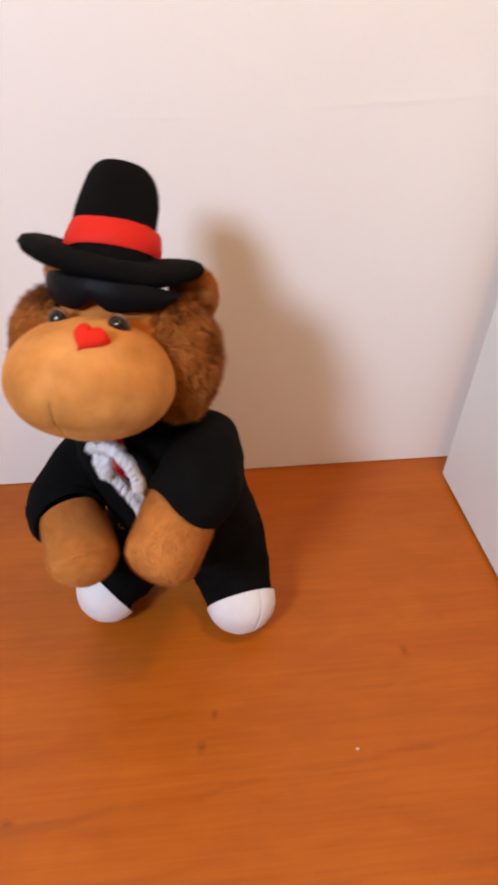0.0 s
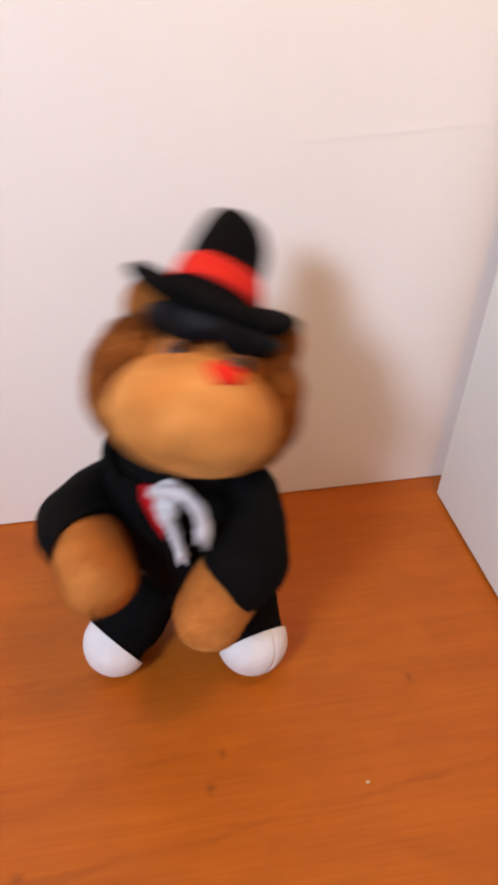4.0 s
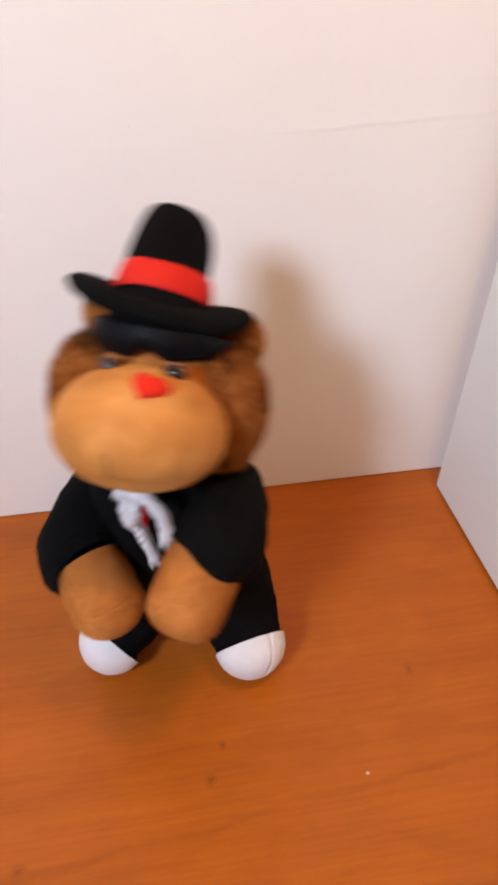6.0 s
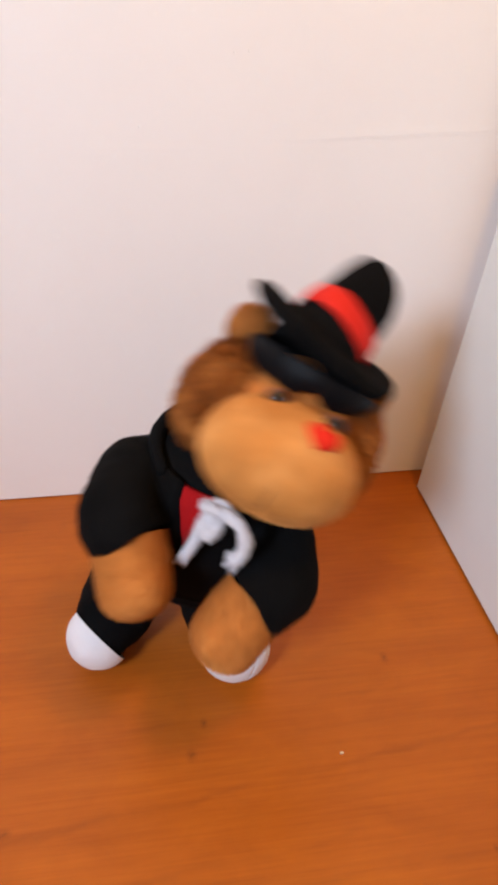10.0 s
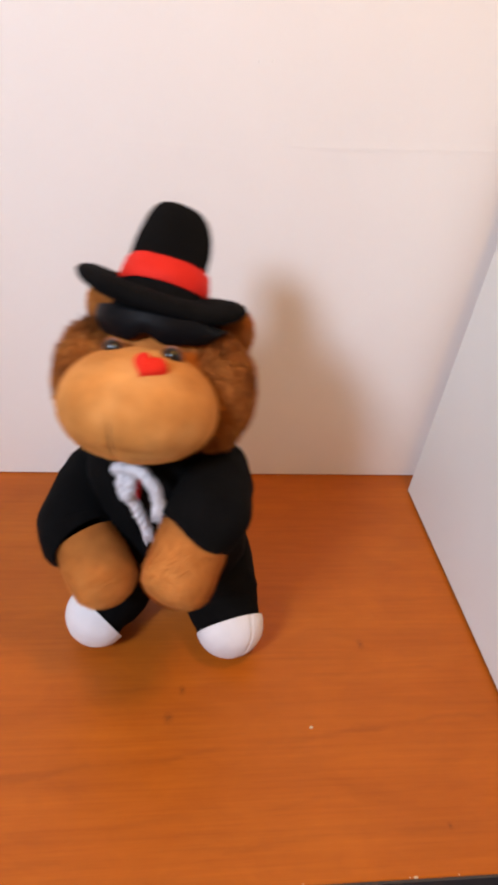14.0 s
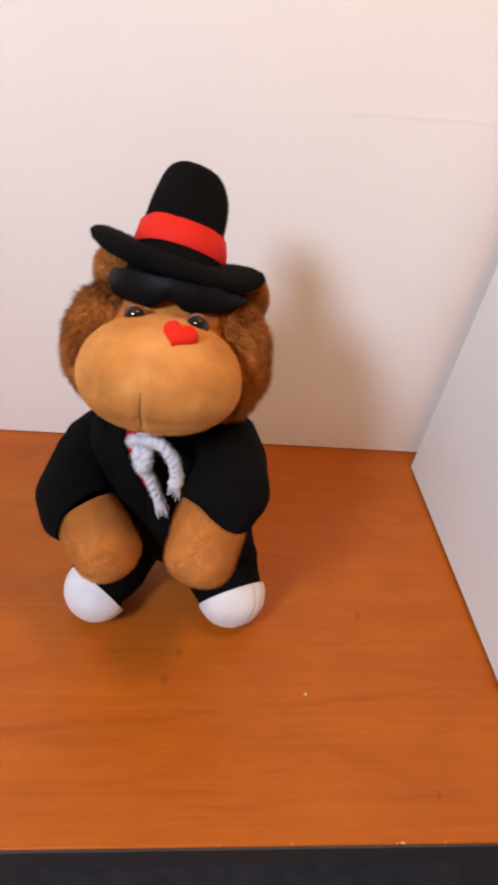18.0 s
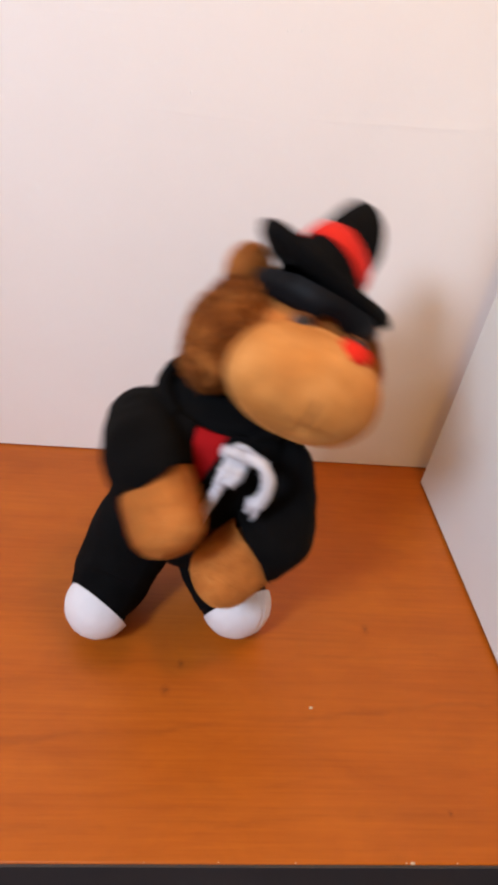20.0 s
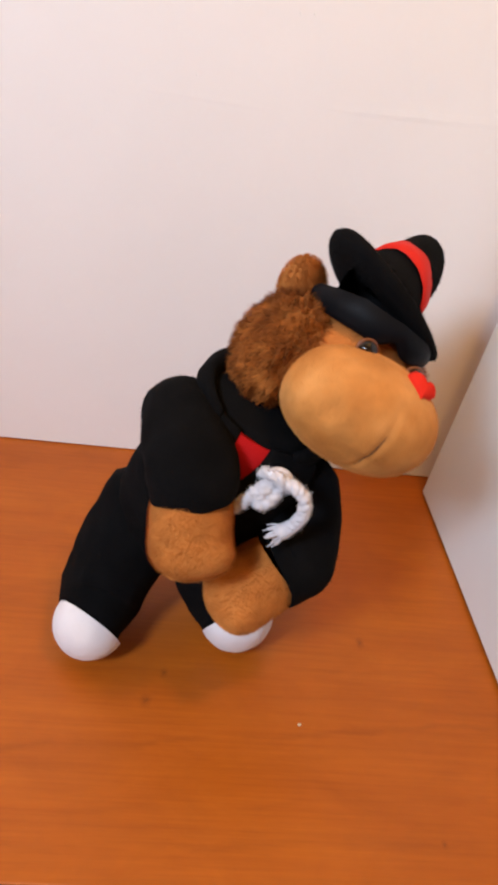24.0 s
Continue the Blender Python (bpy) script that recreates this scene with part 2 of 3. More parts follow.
    # small knots and marks at their places
    for x, y, r, tall in ((-0.1147, -0.2721, 0.0048, 1.6), (-0.288, -0.318, 0.0042, 1.5), (-0.4426, -0.3889, 0.008, 0.7),
                          (-0.30, -0.345, 0.006, 1.2), (-0.082, -0.445, 0.0030, 1.3)):
        c = coords(nt, (1 / r, 1 / (r * tall), 0.0), (-x / r, -y / (r * tall), 0.0))
        d = nt.nodes.new("ShaderNodeVectorMath")
        d.operation = "LENGTH"
        warp = nt.nodes.new("ShaderNodeVectorMath")
        warp.operation = "ADD"
        nz = node(nt, "ShaderNodeTexNoise", Scale=1.6, Detail=3.0)
        nt.links.new(c, nz.inputs["Vector"])
        nt.links.new(c, warp.inputs[0])
        nt.links.new(nz.outputs["Color"], warp.inputs[1])
        sub = nt.nodes.new("ShaderNodeVectorMath")
        sub.operation = "SUBTRACT"
        nt.links.new(warp.outputs[0], sub.inputs[0])
        sub.inputs[1].default_value = (0.5, 0.5, 0.5)
        nt.links.new(sub.outputs[0], d.inputs[0])
        spot = ramp(nt, d.outputs["Value"], [(0.15, (0.55, 0.55, 0.55)), (0.5, (0.22, 0.22, 0.22)), (1.1, (0, 0, 0))])
        base = mixed(nt, spot, base, (0.12, 0.028, 0.006))
    nt.links.new(base, b.inputs["Base Color"])
    b.inputs["Roughness"].default_value = 0.42
    b.inputs["Specular IOR Level"].default_value = 0.32
    nt.links.new(ramp(nt, noise_tex(nt, coords(nt), 9.0, 4.0), [(0.3, (0.36,) * 3), (0.7, (0.52,) * 3)]), b.inputs["Roughness"])
    bumped(nt, b, fine, 0.08, 0.0006)
    return m


def paint(name, base, stain, rough=0.6, fine=260.0, depth=0.0008, strength=0.25, stripes=0.0):
    m, nt, b = material(name)
    v = coords(nt)
    big = noise_tex(nt, v, 5.0, 4.0)
    nt.links.new(mixed(nt, ramp(nt, big, [(0.4, (0, 0, 0)), (0.75, (0.55, 0.55, 0.55))]), base, stain), b.inputs["Base Color"])
    b.inputs["Roughness"].default_value = rough
    h = noise_tex(nt, v, fine, 3.0)
    if stripes:
        s = noise_tex(nt, coords(nt, (0.35, 1.0, stripes)), 9.0, 4.0, 0.6, 0.4)
        a = nt.nodes.new("ShaderNodeMath")
        a.operation = "MULTIPLY_ADD"
        a.inputs[1].default_value = 3.0
        nt.links.new(s, a.inputs[0])
        nt.links.new(h, a.inputs[2])
        h = a.outputs[0]
    bumped(nt, b, h, strength, depth)
    return m


def plain(name, colour, rough=0.5, metal=0.0, glow=0.0):
    m, nt, b = material(name)
    v = coords(nt)
    nt.links.new(mixed(nt, noise_tex(nt, v, 40.0), colour, tuple(c * 0.8 for c in colour)), b.inputs["Base Color"])
    b.inputs["Roughness"].default_value, b.inputs["Metallic"].default_value = rough, metal
    if glow:
        b.inputs["Emission Color"].default_value = (*colour, 1)
        b.inputs["Emission Strength"].default_value = glow
    return m


WOOD = wood_material()
WALL = paint("white_wall_paint", (0.80, 0.785, 0.765), (0.765, 0.745, 0.725), 0.65, 260.0, 0.0008, 0.07, stripes=5.0)
BOARD = paint("white_foam_board", (0.72, 0.735, 0.71), (0.68, 0.69, 0.665), 0.5, 500.0, 0.0003, 0.15)
EDGING = plain("dark_edge_band", (0.035, 0.03, 0.032), 0.5)
CARPET = cloth("dark_carpet", (0.045, 0.044, 0.052), (0.07, 0.068, 0.074), 300.0)
ROOM = paint("room_paint", (0.66, 0.54, 0.40), (0.60, 0.48, 0.35), 0.8)
BLACK = cloth("black_jersey", (0.0024, 0.0023, 0.0024), (0.0048, 0.0047, 0.0050), 900.0, 0.95, 0.0, 0.35, 0.09)
FELT = cloth("black_felt", (0.0024, 0.0023, 0.0024), (0.0048, 0.0047, 0.0050), 700.0, 0.95, 0.0, 0.35, 0.09)
SATIN = cloth("black_satin", (0.0030, 0.0034, 0.0045), (0.0050, 0.0060, 0.0080), 1200.0, 0.5, 0.0, 0.2, 0.09)
RED = cloth("red_satin_band", (0.62, 0.022, 0.012), (0.55, 0.016, 0.009), 1100.0, 0.65, 0.0, 0.3, 0.15)
SHIRT = cloth("dark_red_knit", (0.42, 0.008, 0.009), (0.32, 0.006, 0.008), 800.0, 0.85, 0.0, 0.35, 0.1)
FELT_RED = cloth("red_felt", (0.68, 0.030, 0.014), (0.58, 0.022, 0.012), 900.0, 0.95, 0.0, 0.35, 0.1)
WHITE = cloth("white_cotton", (0.74, 0.73, 0.75), (0.66, 0.65, 0.67), 900.0, 0.85)
CORD = cloth("white_cord", (0.74, 0.73, 0.76), (0.62, 0.61, 0.64), 1500.0, 0.85, 0.3, 0.6)
MUZZLE = plush("tan_plush", (0.40, 0.143, 0.027), (0.53, 0.220, 0.053), (0.66, 0.325, 0.104), 17.0, 0.35, 0.16)
PAW = plush("orange_brown_plush", (0.42, 0.140, 0.026), (0.53, 0.192, 0.040), (0.63, 0.262, 0.066), 24.0, 0.3)
FACE = plush("rust_brown_plush", (0.38, 0.115, 0.020), (0.46, 0.15, 0.03), (0.52, 0.185, 0.042))
HAIR = plush("dark_brown_plush", (0.16, 0.042, 0.007), (0.32, 0.100, 0.018), (0.56, 0.210, 0.045), 42.0, 0.1, 0.26)
EYE = plain("black_bead", (0.006, 0.004, 0.003), 0.06)
IRIS = plain("brown_bead_rim", (0.17, 0.05, 0.013), 0.4)
THREAD = plain("brown_thread", (0.10, 0.035, 0.012), 0.8)
CRUMB = paint("pale_crumb", (0.62, 0.48, 0.32), (0.5, 0.36, 0.22), 0.8)
FRAME_WHITE = paint("window_frame_paint", (0.78, 0.78, 0.76), (0.7, 0.7, 0.68), 0.4)


# ---------------------------------------------------------------- room and desk
def room():
    """Plain walls that close the place; the back wall is the one that shows."""
    x0, x1, y0, z0, z1 = -1.07, 1.5, -1.9, -0.74, 2.0
    wall = tagged(part("wall_back", box_bm(x0, x1, 0.0, 0.12, 0.0016, z1), WALL), "white painted wall with faint horizontal creases", "wall", kind="structure")
    part("wall_base", box_bm(x0, x1, 0.05, 0.12, z0, 0.0016), ROOM, wall)
    # faint ridges in the wall's skin
    for xa, xb, z, tilt, h in ((-0.205, 0.05, 0.397, 0.035, 0.0011), (-0.36, -0.235, 0.392, -0.01, 0.0006),
                               (-0.21, -0.05, 0.305, 0.015, 0.0003), (-0.42, -0.30, 0.465, 0.012, 0.0003)):
        verts, faces, n = [], [], 24
        for i in range(n + 1):
            t = i / n
            x = xa + (xb - xa) * t
            z_ = z + tilt * (x - xa) + 0.0012 * noise.noise(Vector((x * 30, z * 9, 0)))
            k = min(1.0, 5 * t, 5 * (1 - t))
            w = 0.0085 * (0.6 + 0.4 * k)
            h2 = h * 0.36 * k
            verts += [(x, 0.0005, z_ - w), (x, -h2, z_ - 0.0004), (x, -h2, z_ + 0.0004), (x, 0.0005, z_ + w * 1.6)]
        for i in range(n):
            for j in range(3):
                a = i * 4 + j
                faces.append((a, a + 4, a + 5, a + 1))
        mesh_part("crease", (verts, faces), WALL, wall)
    for x, z in ((-0.2265, 0.4668), (-0.214, 0.468), (-0.31, 0.41)):
        mesh_part("scuff", ball((x, 0.0006, z), (0.0011, 0.0010, 0.0022), 10, 6), FRAME_WHITE, wall, "small grey scuff on the wall")
    tagged(part("wall_right", box_bm(x1, x1 + 0.12, y0, 0.12, z0, z1), ROOM), "plain painted room wall", "wall", kind="structure")
    tagged(part("wall_rear", box_bm(x0 - 0.12, x1 + 0.12, y0 - 0.12, y0, z0, z1), ROOM), "plain painted room wall", "wall", kind="structure")
    # left wall with a window opening
    wy0, wy1, wz0, wz1 = -1.51, -1.07, 0.91, 1.35
    bm = bmesh.new()
    for a in ((y0, wy0, z0, z1), (wy1, 0.12, z0, z1), (wy0, wy1, z0, wz0), (wy0, wy1, wz1, z1)):
        b2 = box_bm(x0 - 0.12, x0, a[0], a[1], a[2], a[3])
        me = bpy.data.meshes.new("side")
        b2.to_mesh(me)
        b2.free()
        bm.from_mesh(me)
        bpy.data.meshes.remove(me)
    tagged(part("wall_left", bm, WALL), "white painted room wall with a window", "wall", kind="structure")
    win = tagged(new("window_1"), "small white framed window", "window", kind="structure")
    for a in ((wy0, wy1, wz0, wz0 + 0.03), (wy0, wy1, wz1 - 0.03, wz1), (wy0, wy0 + 0.03, wz0 + 0.03, wz1 - 0.03), (wy1 - 0.03, wy1, wz0 + 0.03, wz1 - 0.03)):
        part("window_frame", box_bm(x0 - 0.09, x0 - 0.03, a[0], a[1], a[2], a[3], 0.004), FRAME_WHITE, win)
    tagged(part("ceiling", box_bm(x0 - 0.12, x1 + 0.12, y0 - 0.12, 0.12, z1, z1 + 0.1), ROOM), "plain painted ceiling", "ceiling", kind="structure")
    tagged(part("floor", box_bm(x0 - 0.12, x1 + 0.12, y0 - 0.12, 0.12, z0 - 0.1, z0), CARPET), "dark grey carpet floor", "floor", kind="structure")


def desk():
    thing = tagged(new("desk"), "cherry wood laminate desk with a dark front edge", "desk")
    x0, x1, d, t = -1.05, 0.45, 0.48, 0.028
    part("desktop", box_bm(x0, x1, -d, 0.045, -t, 0.0, 0.0012, 2), WOOD, thing, "orange-brown cherry laminate top with fine grain")
    part("edge_band", box_bm(x0, x1, -d - 0.002, -d + 0.0002, -t + 0.001, -0.0012), EDGING, thing, "dark edge band")
    for x in (x0 + 0.03, x1 - 0.05):
        part("side_panel", box_bm(x, x + 0.02, -d + 0.03, -0.02, -0.74, -t), WOOD, thing)
    part("back_panel", box_bm(x0 + 0.05, x1 - 0.05, -0.05, -0.035, -0.45, -t), WOOD, thing)
    rng = random.Random(5)
    for i in range(9):
        x = rng.uniform(-0.62, 0.05) if i else -0.1197
        r = rng.uniform(0.0004, 0.0007) if i else 0.0013
        mesh_part("worn_chip", ball((x, -d + 0.0008, -0.0006), (r * 1.6, r * 0.7, r), 8, 6), CRUMB, thing, "pale worn chip on the edge" if i == 0 else "")


def foam_panel():
    """A white panel that stands on the desk and leans a little outwards."""
    lean = 0.0807
    thing = tagged(new("display_panel"), "white foam board panel standing upright on the desk", "panel")
    y0, y1, h, t = -0.46, -0.0356, 0.56, 0.012

    def sheared(a, b, za, zb, bevel):
        bm = box_bm(a, b, y0, y1, za, zb, bevel, 2)
        for v in bm.verts:
            v.co.x += lean * v.co.z - 0.004 * (v.co.y - y1)
        return bm
    part("face_paper", sheared(0.0, 0.0012, 0.0045, h, 0.0003), BOARD, thing)
    part("core", sheared(0.006, t - 0.0012, 0.0, h, 0.0002), BOARD, thing, "cream foam core")
    part("back_paper", sheared(t - 0.0012, t, 0.002, h, 0.0003), BOARD, thing)


def crumbs():
    v, f = ball((-0.1778, -0.3593, 0.0012), (0.0017, 0.0012, 0.0011), 12, 8, lambda d: (1 + 0.25 * noise.noise(d * 2.3), (0, 0, 0)))
    tagged(mesh_part("crumb", (v, f), CRUMB), "tiny pale crumb lying on the desk", "crumb")


# ---------------------------------------------------------------- the plush toy
HIP = Vector((0, 0.06, 0.10))
NECK = Vector((0, 0.045, 0.235))
SEAT = Vector((0, 0.062, 0.05))
HAT_BASE = Vector((-0.002, 0.042, 0.340))
SHOULDER = {-1: Vector((-0.044, 0.045, 0.206)), 1: Vector((0.044, 0.045, 0.206))}


def turned(yaw, lean, pitch):
    return (Matrix.Rotation(radians(lean), 4, "Y") @ Matrix.Rotation(radians(yaw), 4, "Z")
            @ Matrix.Rotation(radians(pitch), 4, "X"))


# each turn (degrees) and shift (metres) follows the sway s, its square, the time and the speed of the swing:
# constant, s, s squared, time, s times time, speed
TORSO_TURN = ((-14.63, 3.30, -1.24, -0.67, -3.17, 0.87), (-14.11, 31.66, -2.74, 0.02, 6.47, 4.61), (6.02, 2.05, 6.36, -1.41, 2.49, 0.69))
TORSO_SHIFT = ((0.0177, 0.0053, 0.0014, -0.0012, -0.0058, -0.0045), (0,) * 6, (-0.0169, 0.0087, 0.0079, -0.0024, 0.0066, 0.0014))
HEAD_SHIFT = ((0.0110, 0.0086, 0.0118, 0.0016, -0.0049, 0.0002), (0.0077, 0.0193, 0.0101, 0.0032, 0.0006, 0.0014), (0.0060, -0.0170, -0.0065, -0.0049, 0.0021, -0.0054))
HEAD_TURN = ((4.13, 4.19, -2.78, 0.48, 6.38, -1.19), (13.75, -6.66, 7.89, -1.63, -7.14, -8.14), (-17.34, -1.24, -6.32, 2.43, -0.02, 2.32))
HAT_SHIFT = ((-0.0060, 0.0005, 0.0006, 0.0016, -0.0000, -0.0003), (0,) * 6, (0.0009, 0.0022, 0.0019, 0.0011, 0.0001, 0.0004))
HAT_TURN = ((11.44, 0.93, 1.21, 0.46, 1.11, 0.02), (10.77, 3.55, 2.32, 0.80, 1.61, 2.53), (-14.87, 0.02, 0.69, 1.89, 2.25, -0.71))
CROWN_SHIFT = ((0.0013, 0.0033, 0.0013, 0.0010, -0.0011, -0.0002), (0,) * 6, (0.0085, 0.0023, 0.0012, 0.0002, 0.0004, -0.0000))
CROWN_TURN = ((0,) * 6, (0.36, 17.01, 10.20, 2.41, 4.08, -1.87), (-9.87, -2.24, -0.91, 0.35, 0.13, -0.09))
BOW_SHIFT = ((0.0124, 0.0086, 0.0050, 0.0003, -0.0054, -0.0067), (0,) * 6, (0.0384, 0.0107, -0.0047, -0.0022, -0.0124, 0.0012))
ARM_TURN = {-1: ((0.42, 27.36, -15.87, 2.01, 4.96, 3.52), (-6.74, 38.26, 15.50, 2.38, 7.39, -4.12), (-15.55, -28.40, -16.20, 7.75, 0.76, 14.31)),
            1: ((1.63, -12.49, 12.22, -2.80, 5.85, 5.51), (-30.03, 13.04, 7.75, -7.08, 5.98, -14.80), (-27.14, 14.53, 4.07, 3.64, 4.31, -14.87))}


def blend(table, beat):
    """The three values of a table at a beat (time, sway, speed, nod)."""
    t, s, v, _ = beat
    tau = (t - 12) / 12
    return [sum(c * k for c, k in zip(row, (1, s, s * s, tau, s * tau, v / 5))) for row in table]


def torso_pose(beat):
    return Matrix.Translation(HIP + Vector(blend(TORSO_SHIFT, beat))) @ turned(*blend(TORSO_TURN, beat))


def head_pose(beat):
    yaw, lean, pitch = blend(HEAD_TURN, beat)
    return torso_pose(beat) @ Matrix.Translation(NECK - HIP + Vector(blend(HEAD_SHIFT, beat))) @ turned(yaw, lean, pitch + beat[3])


def hat_pose(beat):
    """The soft hat tips a little on the head."""
    c = Vector((0, -0.003, 0.110))
    return head_pose(beat) @ Matrix.Translation(c) @ turned(*blend(HAT_TURN, beat)) @ Matrix.Translation(Vector(blend(HAT_SHIFT, beat)) - c)


def arm_pose(side, beat):
    return torso_pose(beat) @ Matrix.Translation(SHOULDER[side] - HIP) @ turned(*blend(ARM_TURN[side], beat))


def crown_pose(beat):
    return Matrix.Translation(HAT_BASE - NECK + Vector(blend(CROWN_SHIFT, beat))) @ turned(*blend(CROWN_TURN, beat))


def folded(vf, amount, scale, seed):
    """Soft folds of the cloth."""
    v, f = vf
    c = sum((Vector(p) for p in v), Vector()) / len(v)
    out = []
    for p in v:
        d = (Vector(p) - c).normalized()
        out.append(Vector(p) + d * amount * (noise.noise(Vector(p) * scale + Vector((seed, seed, 0))) + 0.5 * noise.noise(Vector(p) * scale * 2.3)))
    return out, f


def torso_radii(z):
    zs = (0.075, 0.09, 0.11, 0.15, 0.19, 0.215, 0.235, 0.25)
    rx = (0.046, 0.056, 0.060, 0.061, 0.060, 0.057, 0.050, 0.036)
    ry = (0.036, 0.044, 0.048, 0.049, 0.048, 0.046, 0.041, 0.031)
    return np.interp(z, zs, rx), np.interp(z, zs, ry)


def torso_skin(angle, z, out=0.0):
    """A point on the jacket; angle 0 is the front, positive to the toy's left."""
    rx, ry = torso_radii(z)
    return Vector(((rx + out) * math.sin(angle), 0.05 - (ry + out) * math.cos(angle), z))


def skin_patch(left, right, z0, z1, out, nz=14, na=8):
    """A patch that follows the chest between two border angles given along its height."""
    verts, faces = [], []
    for layer in (out, out - 0.004):
        for j in range(nz + 1):
            t = j / nz
            z = z0 + (z1 - z0) * t
            a, b = left(t), right(t)
            for i in range(na + 1):
                edge = 0.0 if 0 < i < na and 0 < j < nz else -0.0012
                verts.append(torso_skin(a + (b - a) * i / na, z, layer + edge))
    w = na + 1
    n = w * (nz + 1)
    for j in range(nz):
        for i in range(na):
            a = j * w + i
            faces.append((a, a + 1, a + w + 1, a + w))
            faces.append((n + a, n + a + w, n + a + w + 1, n + a + 1))
    for j in range(nz):
        for i in (0, na):
            a = j * w + i
            faces.append((a, a + w, n + a + w, n + a))
    for i in range(na):
        for j in (0, nz):
            a = j * w + i
            faces.append((a, a + 1, n + a + 1, n + a))
    return verts, faces


def build_torso(toy):
    verts, faces, n, m = [], [], 48, 40
    for j in range(m + 1):
        z = 0.075 + 0.175 * j / m
        for i in range(n):
            verts.append(torso_skin(2 * math.pi * i / n, z))
    for j in range(m):
        for i in range(n):
            a, b = j * n + i, j * n + (i + 1) % n
            faces.append((a, b, b + n, a + n))
    faces.append(tuple(reversed(range(n))))
    faces.append(tuple(range(m * n, m * n + n)))
    torso = mesh_part("torso", moved(furred(folded((verts, faces), 0.0035, 34, 3), 5000, 0.0014, (0, 0, -0.3), 0.8, 0.00012, 70, None, 1.2), HIP), BLACK, toy, "black jersey jacket body")
    mesh_part("shirt", moved(skin_patch(lambda t: -0.16 - 0.45 * t, lambda t: 0.16 + 0.45 * t, 0.135, 0.243, 0.004), HIP), SHIRT, torso, "dark red knit shirt front")
    for k in (-1, 1):
        lap = skin_patch(lambda t: k * (-0.08 + 0.36 * t ** 2.6), lambda t: k * (0.42 + 0.75 * t), 0.125, 0.246, 0.0075 + 0.0008 * k)
        mesh_part("lapel", moved(folded(lap, 0.0012, 60, k), HIP), BLACK, torso)
    # stand-up collar round the back of the neck
    pts = [torso_skin(a, 0.243, 0.004) for a in np.linspace(0.75, 2 * math.pi - 0.75, 14)]
    mesh_part("collar", moved(folded(tube(pts, [0.007, 0.013, 0.016, 0.016, 0.013, 0.007], 40, 12, 0.6), 0.002, 50, 2), HIP), BLACK, torso)
    mesh_part("button", moved(ball(torso_skin(-0.5, 0.15, 0.006), (0.004, 0.0025, 0.004), 14, 8), HIP), EYE, torso, "small black button")
    return torso


def rope(points, radius, n=46):
    """Two twisted strands."""
    path = spline(points, n)
    strands = []
    for ph in (0, math.pi):
        pts = []
        for i, p in enumerate(path):
            d = (path[min(i + 1, n)] - path[max(i - 1, 0)]).normalized()
            s = d.orthogonal().normalized()
            u = d.cross(s)
            a = ph + i * 0.8
            pts.append(p + (s * math.cos(a) + u * math.sin(a)) * radius * 0.38)
        strands.append(tube(pts, [radius * 0.72] * 2, n, 8, 1.0, True, True, (0, 0, 1), 0.25, ph))
    return furred(join(*strands), 1400, 0.0024, (0, 0, -0.3), 1.0, 0.00016, 81, None, 0.9)


def tassel(at, way, size, seed):
    rng = random.Random(seed)
    at, way = Vector(at), Vector(way).normalized()
    bits = [tube([at - way * size * 0.5, at + way * size * 0.1], [size * 0.34, size * 0.44], 4, 10)]
    for _ in range(80):
        j = Vector((rng.uniform(-1, 1), rng.uniform(-1, 1), rng.uniform(-1, 1)))
        q = at + way * size * rng.uniform(0.5, 1.0) + j * size * 0.42
        bits.append(tube([at + j * size * 0.15, (at + q) / 2 + j * size * 0.12, q], [0.0008, 0.0007, 0.0004], 4, 4))
    return join(*bits)


def build_bow(toy):
    c = Vector((0.001, -0.006, 0.216))
    bow = mesh_part("cord_bow", moved(join(ball(c, (0.009, 0.006, 0.008), 18, 12), rope([c + Vector((-0.011, 0, -0.003)), c + Vector((-0.006, -0.007, 0.006)), c + Vector((0.005, -0.007, 0.004)), c + Vector((0.010, 0, -0.004))], 0.0035, 20)), HIP), CORD, toy, "knotted white cotton cord")
    left = [c + Vector(p) for p in ((-0.004, -0.004, 0.002), (-0.004, -0.009, -0.014), (0.000, -0.009, -0.032), (0.003, -0.009, -0.058))]
    right = [c + Vector(p) for p in ((-0.002, -0.005, 0.003), (0.011, -0.010, 0.008), (0.0205, -0.013, 0.001), (0.0235, -0.014, -0.012), (0.0215, -0.014, -0.026))]
    short = [c + Vector(p) for p in ((-0.004, -0.005, 0.0), (-0.005, -0.010, -0.008), (-0.004, -0.012, -0.018), (0.001, -0.012, -0.010), (0.002, -0.006, 0.0))]
    mesh_part("cord_loop", moved(rope(short, 0.0042, 34), HIP), CORD, bow)
    end = mesh_part("cord_end", moved(rope(left, 0.0040), c), CORD, bow)
    mesh_part("cord_end", moved(rope(right, 0.0043), HIP), CORD, bow)
    tip = mesh_part("tassel", moved(tassel(left[-1], (0.1, 0, -1), 0.011, 2), c), CORD, bow, "frayed white cord end")
    mesh_part("tassel", moved(tassel(right[-1], (-0.35, 0, -1), 0.013, 3), HIP), CORD, bow, "frayed white cord end")
    return bow, (end, tip), c - HIP


